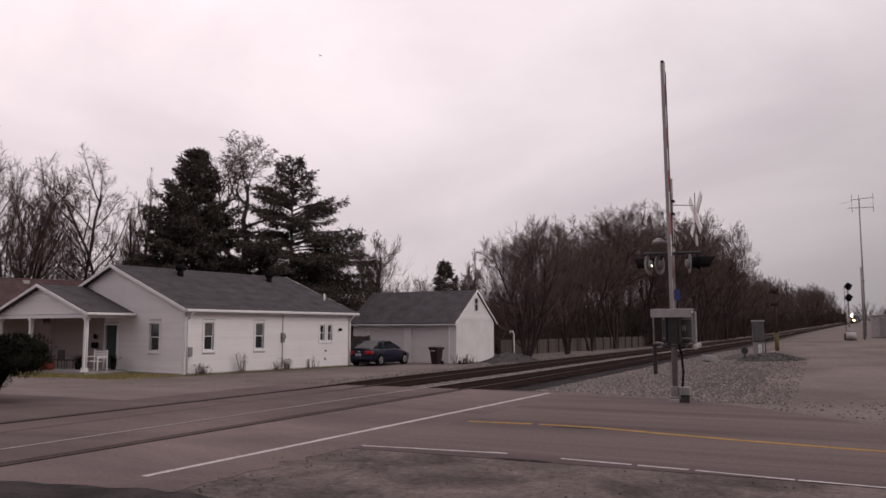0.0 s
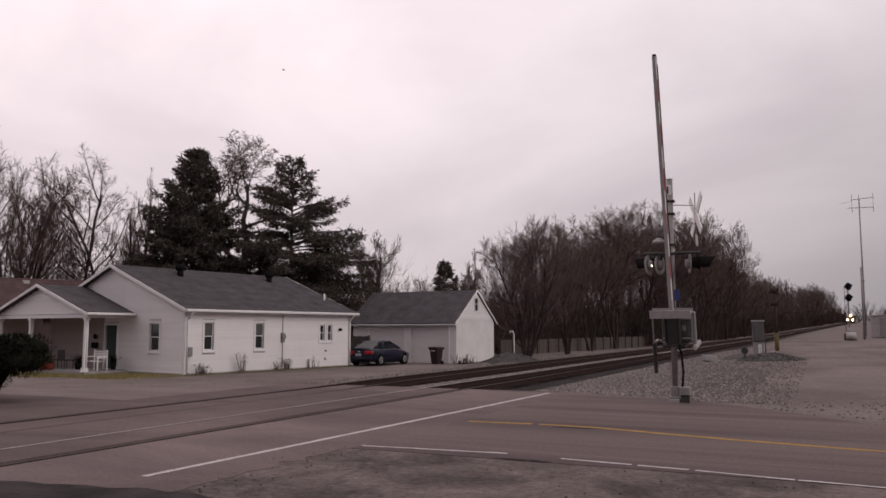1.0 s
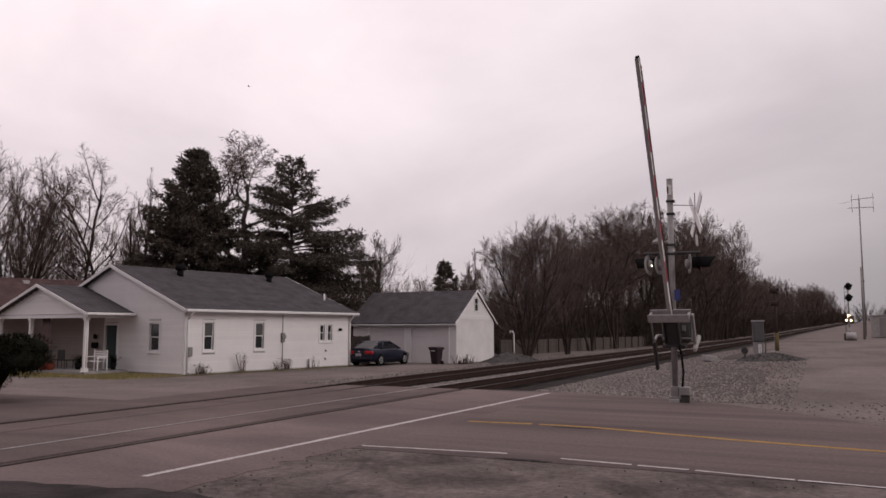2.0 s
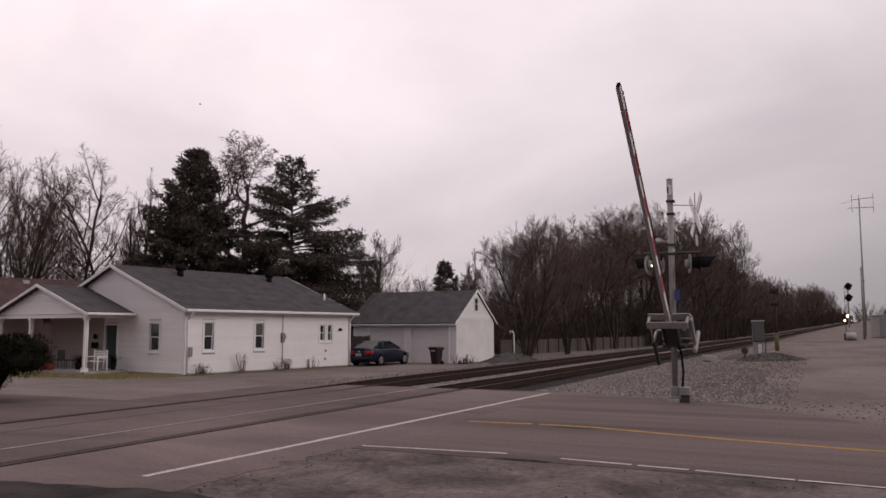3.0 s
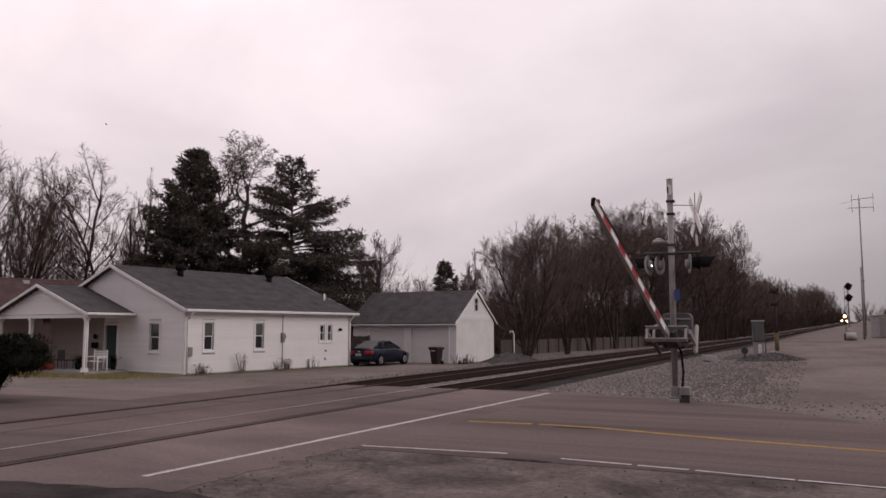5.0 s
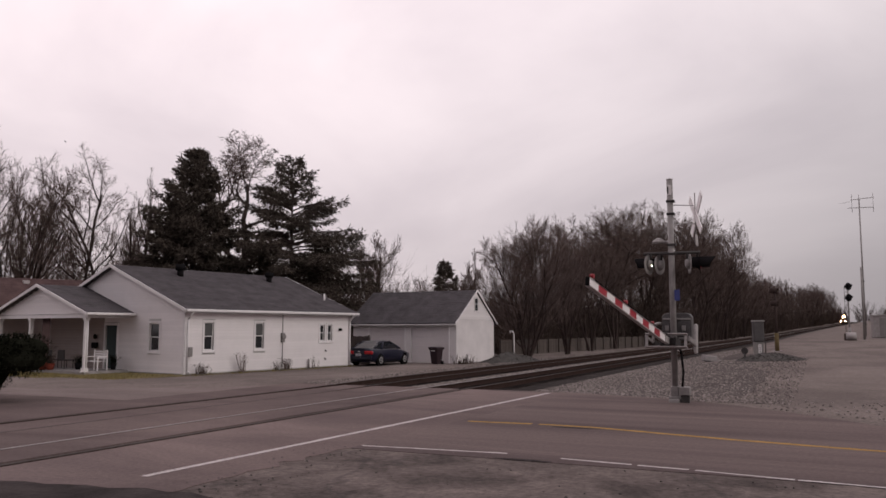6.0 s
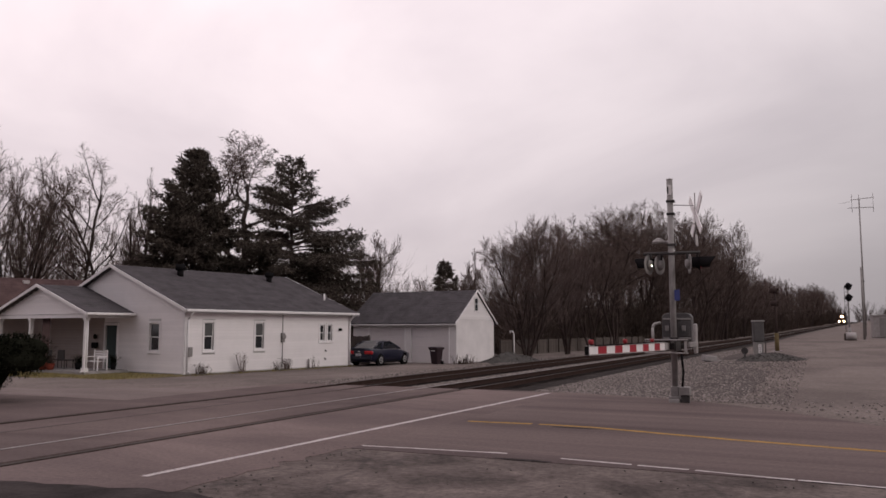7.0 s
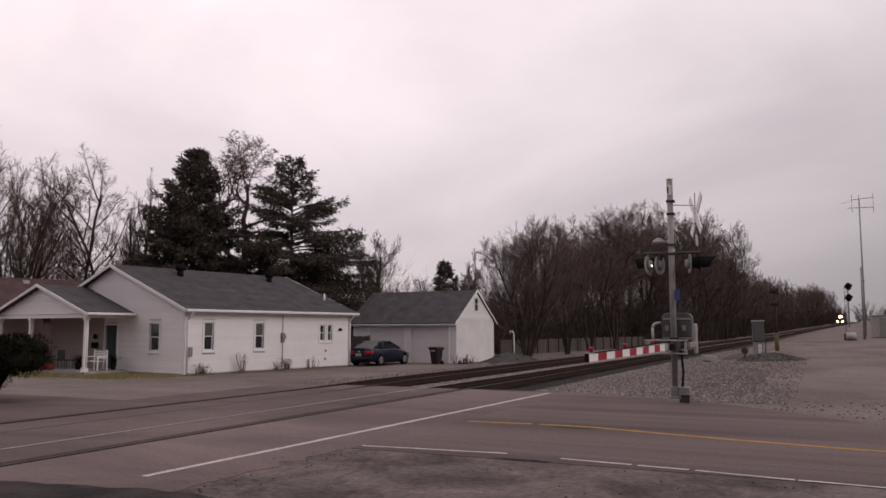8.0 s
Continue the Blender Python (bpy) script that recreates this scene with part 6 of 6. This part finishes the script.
def hedge(cx, cy, cz, rx, ry, rz, seed, name, label, n=5200):
    """A clipped evergreen on several stems: thousands of short sprays in lumpy pads."""
    rng = random.Random(seed)
    t = thing(name, pose(cx, cy, 0), label, "shrub")
    rows = []
    for k in range(5):
        a = rng.uniform(0, 6.28)
        rows.append((np.array((rx * .25 * math.cos(a) * .6, ry * .25 * math.sin(a) * .6, -.2)), np.array((rx * .6 * math.cos(a), ry * .6 * math.sin(a), cz - rz * .2)), .06, .03))
    v, f = tube_rows(rows, 6)
    raw("trunk", v, f, M_BARK, t)
    vv, ff = [], []
    pads = [(rng.uniform(-.62, .62), rng.uniform(-.62, .62), rng.uniform(-.2, .3)) for _ in range(18)] + [(rng.uniform(-.8, .0), rng.uniform(-.7, .2), rng.uniform(-1.05, -.3)) for _ in range(18)]
    for i in range(n):
        pad = rng.choice(pads)
        d = np.array([rng.gauss(0, 1) for _ in range(3)])
        d /= np.linalg.norm(d)
        r = rng.uniform(.84, 1.1) * .42
        o = np.array(((pad[0] + d[0] * r) * rx, (pad[1] + d[1] * r) * ry, cz + (pad[2] + d[2] * r * 1.3) * rz))
        e = d + np.array([rng.gauss(0, .5) for _ in range(3)])
        e /= np.linalg.norm(e)
        s = np.cross(e, (0.3, 0.2, 1.0))
        s /= np.linalg.norm(s) + 1e-6
        ln, wd, k = rng.uniform(.04, .1), .016, len(vv)
        vv += [(o - s * wd).tolist(), (o + s * wd).tolist(), (o + e * ln + s * wd * .6).tolist(), (o + e * ln - s * wd * .6).tolist()]
        ff.append((k, k + 1, k + 2, k + 3))
    # dense dark core so that no light passes straight through
    for pad in pads:
        k = len(vv)
        bm = bmesh.new()
        bmesh.ops.create_icosphere(bm, subdivisions=2, radius=.37)
        for q in bm.verts:
            vv.append(((pad[0] + q.co.x) * rx, (pad[1] + q.co.y) * ry, cz + (pad[2] + q.co.z * 1.2) * rz))
        ff += [tuple(k + q.index for q in fc.verts) for fc in bm.faces]
        bm.free()
    tagged(raw("crown", vv, ff, M_HEDGE, t), kind="stuff")


hedge(-21.05, 14.65, 1.2, 1.5, 1.5, .74, 3, "yew_shrub", "dark clipped evergreen shrub in front of the porch", 26000)


def house_plants():
    rng = random.Random(9)
    H = house.matrix_basis
    for x, h, s, m_ in ((.55, .5, 5, M_BROWN), (.85, .35, 4, M_BROWN), (3.2, .95, 5, M_TWIG2), (5.6, .35, 4, M_BROWN), (6.35, .55, 9, M_TWIG), (8.5, .6, 2, M_BROWN)):
        rows = []
        for k in range(s * 5):
            a = rng.uniform(0, 6.28)
            p = np.array((rng.gauss(0, .12), rng.gauss(0, .08), 0))
            q = p + np.array((math.cos(a) * h * .5 * rng.random(), math.sin(a) * h * .3 * rng.random(), h * rng.uniform(.5, 1)))
            rows.append((p, q, .012, .006))
            e = q + np.array((rng.gauss(0, .12), rng.gauss(0, .08), rng.uniform(0, .15)))
            rows.append((q, e, .008, .004))
        t = thing("bare_shrub", H @ pose(x, -.45, 0.02), "small bare brown shrub against the clapboard wall", "shrub", group="shrubs by the wall")
        v, f = tube_rows(rows, 3)
        tagged(raw("growth", v, f, m_, t), kind="stuff")
    # by the garage corner
    rows = []
    for k in range(70):
        p = np.array((rng.gauss(0, .35), rng.gauss(0, .2), 0))
        q = p + np.array((rng.gauss(.1, .15), rng.gauss(0, .1), rng.uniform(.15, .7)))
        rows.append((p, q, .02, .008))
    t = thing("bare_shrub", pose(-20.6, 46.5, -.27), "dead brown shrub against the garage wall", "shrub")
    v, f = tube_rows(rows, 3)
    tagged(raw("growth", v, f, M_BROWN, t), kind="stuff")
    # dry grass in front of the porch and along the wall
    blades_v, blades_f = [], []
    for k in range(9000):
        if k < 6500:
            lx, ly = rng.uniform(-5.4, -2.9), rng.uniform(-.5, 16)
            if lx < -4.2 - .08 * ly + rng.gauss(0, .25) and ly < 3:
                continue
        elif k < 8200:
            lx, ly = rng.uniform(-2.8, 0), rng.uniform(-.3, 4.0)
            if ly < 0.4 and lx > -.1:
                continue
        else:
            lx, ly = rng.uniform(0, 12), -abs(rng.gauss(0, .3)) - .05
        w = H @ Vector((lx, ly, 0))
        z = ground_z(w.x, w.y) - .01
        a, h = rng.uniform(0, 6.28), rng.uniform(.05, .13)
        c, s = math.cos(a) * .02, math.sin(a) * .02
        i0 = len(blades_v)
        blades_v += [(w.x - c, w.y - s, z), (w.x + c, w.y + s, z), (w.x + rng.gauss(0, .04), w.y + rng.gauss(0, .04), z + h)]
        blades_f.append((i0, i0 + 1, i0 + 2))
    tagged(raw("dry_grass", blades_v, blades_f, M_GRASS), "yellowed winter grass in front of the porch", "grass", kind="stuff")


house_plants()
slab("ground_lawn", [tuple((house.matrix_basis @ Vector(p)).xy) for p in ((-5.2, 20, 0), (-5.6, 8, 0), (-4.6, 2, 0), (-3.2, -.4, 0), (-.2, -.4, 0), (-.2, 20, 0))], -.2, .1, surface_mat("dry_lawn", (.13, .105, .06), (.22, .18, .095), .8, 18, .6, grit=.2), "yellowed winter lawn in front of the porch")


def porch_things():
    H = house.matrix_basis
    b = thing("porch_bench", H @ pose(-1.3, 5.05, .13, 0, 0, -90), "white slatted wooden porch bench", "bench")
    for k in range(5):
        part("seat_slat", boxes((-.55, .55, -.25 + k * .1, -.17 + k * .1, .43, .46)), M_TRIM, b)
    for k in range(4):
        part("back_slat", boxes((-.55, .55, .26, .29, .55 + k * .11, .63 + k * .11)), M_TRIM, b)
    for x in (-.55, .5):
        part("leg", boxes((x, x + .05, -.25, -.2, 0, .65)), M_TRIM, b)
        part("leg", boxes((x, x + .05, .25, .3, 0, 1.0)), M_TRIM, b)
        part("armrest", boxes((x - .01, x + .06, -.27, .3, .65, .69)), M_TRIM, b)
    for lx, ly, r, h, m_ in ((-2.3, 7.9, .28, .34, M_ORANGE), (-2.3, 7.3, .2, .28, M_ORANGE), (-1.2, 6.6, .22, .3, M_BLACK), (-.5, 4.75, .16, .32, M_BLACK)):
        p = thing("plant_pot", H @ pose(lx, ly, .13), "porch plant pot with dead winter growth", "plant pot", group="pots on the porch")
        part("pot", tubes(((0, 0, 0), (0, 0, h), r * .7, r), ((0, 0, h), (0, 0, h + .04), r * 1.08), sides=16), m_, p)
        rng = random.Random(int(lx * 10) + int(ly * 7))
        rows = []
        for k in range(70):
            q = np.array((rng.gauss(0, r * .8), rng.gauss(0, r * .8), h + rng.uniform(.1, .45)))
            rows.append((np.array((rng.gauss(0, .05), rng.gauss(0, .05), h)), q, .012, .008))
        v, f = tube_rows(rows, 3)
        tagged(raw("plant", v, f, M_HEDGE if m_ is M_BLACK else M_BROWN, p), kind="stuff")
    w = thing("wall_wreath", H @ pose(-.06, 7.0, 1.35), "dark hanging wreath and mailbox beside the door", "wreath")
    part("mailbox", boxes((-.14, 0, -.22, .22, -.18, .12), bev=.03), M_BLACK, w)
    part("wreath", tubes(((-.03, 0, .42), (-.09, 0, .42), .13), sides=14), M_HEDGE, w)
    c = thing("porch_chair", H @ pose(-.9, 8.3, .13, 0, 0, 95), "dark metal porch chair", "chair")
    part("seat", boxes((-.28, .28, -.28, .25, .4, .45), bev=.01), M_DARKSTEEL, c)
    part("backrest", boxes((-.28, .28, .25, .29, .45, .95), bev=.01), M_DARKSTEEL, c)
    for x in (-.27, .24):
        for y in (-.27, .24):
            part("leg", boxes((x, x + .03, y, y + .03, 0, .4)), M_DARKSTEEL, c)
    copy_thing(c, H @ pose(-.9, 9.3, .13, 0, 0, 80))


porch_things()


def neighbour_house():
    n = thing("neighbour_house", pose(-47.3, 28.3, -.3, 0, 0, 65.4), "low house with a brown shingle roof behind the bungalow", "house")
    L, W, E, R = 13.4, 7.0, 3.2, 5.6
    part("wall", boxes((0, L, 0, W, 0, E)), M_BROWNROOF, n)
    roof_plane(n, "roof", [(-.4, -.5, E - .2), (L + .4, -.5, E - .2), (L + .4, W / 2, R), (-.4, W / 2, R)], .15, M_BROWNROOF, 16)
    roof_plane(n, "roof", [(-.4, W + .5, E - .2), (L + .4, W + .5, E - .2), (L + .4, W / 2, R), (-.4, W / 2, R)], .15, M_BROWNROOF, 4)
    for x, y in ((3.5, 2.9), (6.5, 2.9), (10.5, 2.6)):
        zr = E - .2 + (y + .5) / (W / 2 + .5) * (R - E + .2)
        part("roof_vent", boxes((x, x + .4, y, y + .4, zr - .1, zr + .22), bev=.03), M_ALU, n)


neighbour_house()


def make_bird(name):
    b = thing(name, pose(0, 0, 0), "small dark bird in flight", "bird")
    part("body", tubes(((0, -.12, 0), (0, .02, .01), .015, .05), ((0, .02, .01), (0, .16, .02), .05, .015), sides=8), M_BLACK, b)
    for sx in (-1, 1):
        bm = bmesh.new()
        q = [bm.verts.new(p) for p in ((0, .06, .02), (sx * .22, .03, .1), (sx * .42, -.08, .06), (sx * .2, -.06, .09), (0, -.06, .02))]
        bm.faces.new(q)
        part("wing", bm, M_BLACK, b)
    part("tail", boxes((-.03, .03, -.24, -.1, -.005, .005)), M_BLACK, b)
    return b


bird = make_bird("bird")


# ---- things that move ----
def motions():
    arm = ((0.0, 86.5), (0.5, 86.0), (0.7, 84.0), (1.0, 79.0), (1.25, 75.5), (1.5, 72.0), (2.0, 64.5), (2.5, 56.5), (3.0, 48.5), (3.5, 41.5), (4.0, 35.0), (4.5, 28.5), (4.7, 26.0),
           (5.2, 19.5), (5.8, 12.2), (6.0, 10.0), (6.5, 4.8), (6.9, 1.2), (7.0, 0.4), (7.15, -0.5), (7.4, -0.6), (8.0, -0.6))
    walk(gate_arm, [(t, pose(MAST[0], MAST[1], 1.5, 0, 0, -2) @ pose(0, 0, 0, -a, 0, 0)) for t, a in arm])
    walk(locomotive, train_rows(((0.0, 550), (2.0, 537), (4.0, 524), (6.0, 511), (8.0, 498))))
    flight = ((0.0, -57.29, 83.5, 36.9), (1.0, -61.51, 81.49, 34.98), (1.5, -63.27, 80.65, 33.98), (3.5, -73.96, 75.55, 29.66), (4.5, -79.31, 73.0, 28.67), (6.5, -88.7, 68.52, 24.43), (8.0, -96.4, 64.85, 21.5))
    walk(bird, [(t, pose(x, y, z, -8, 0, 108)) for t, x, y, z in flight])


motions()
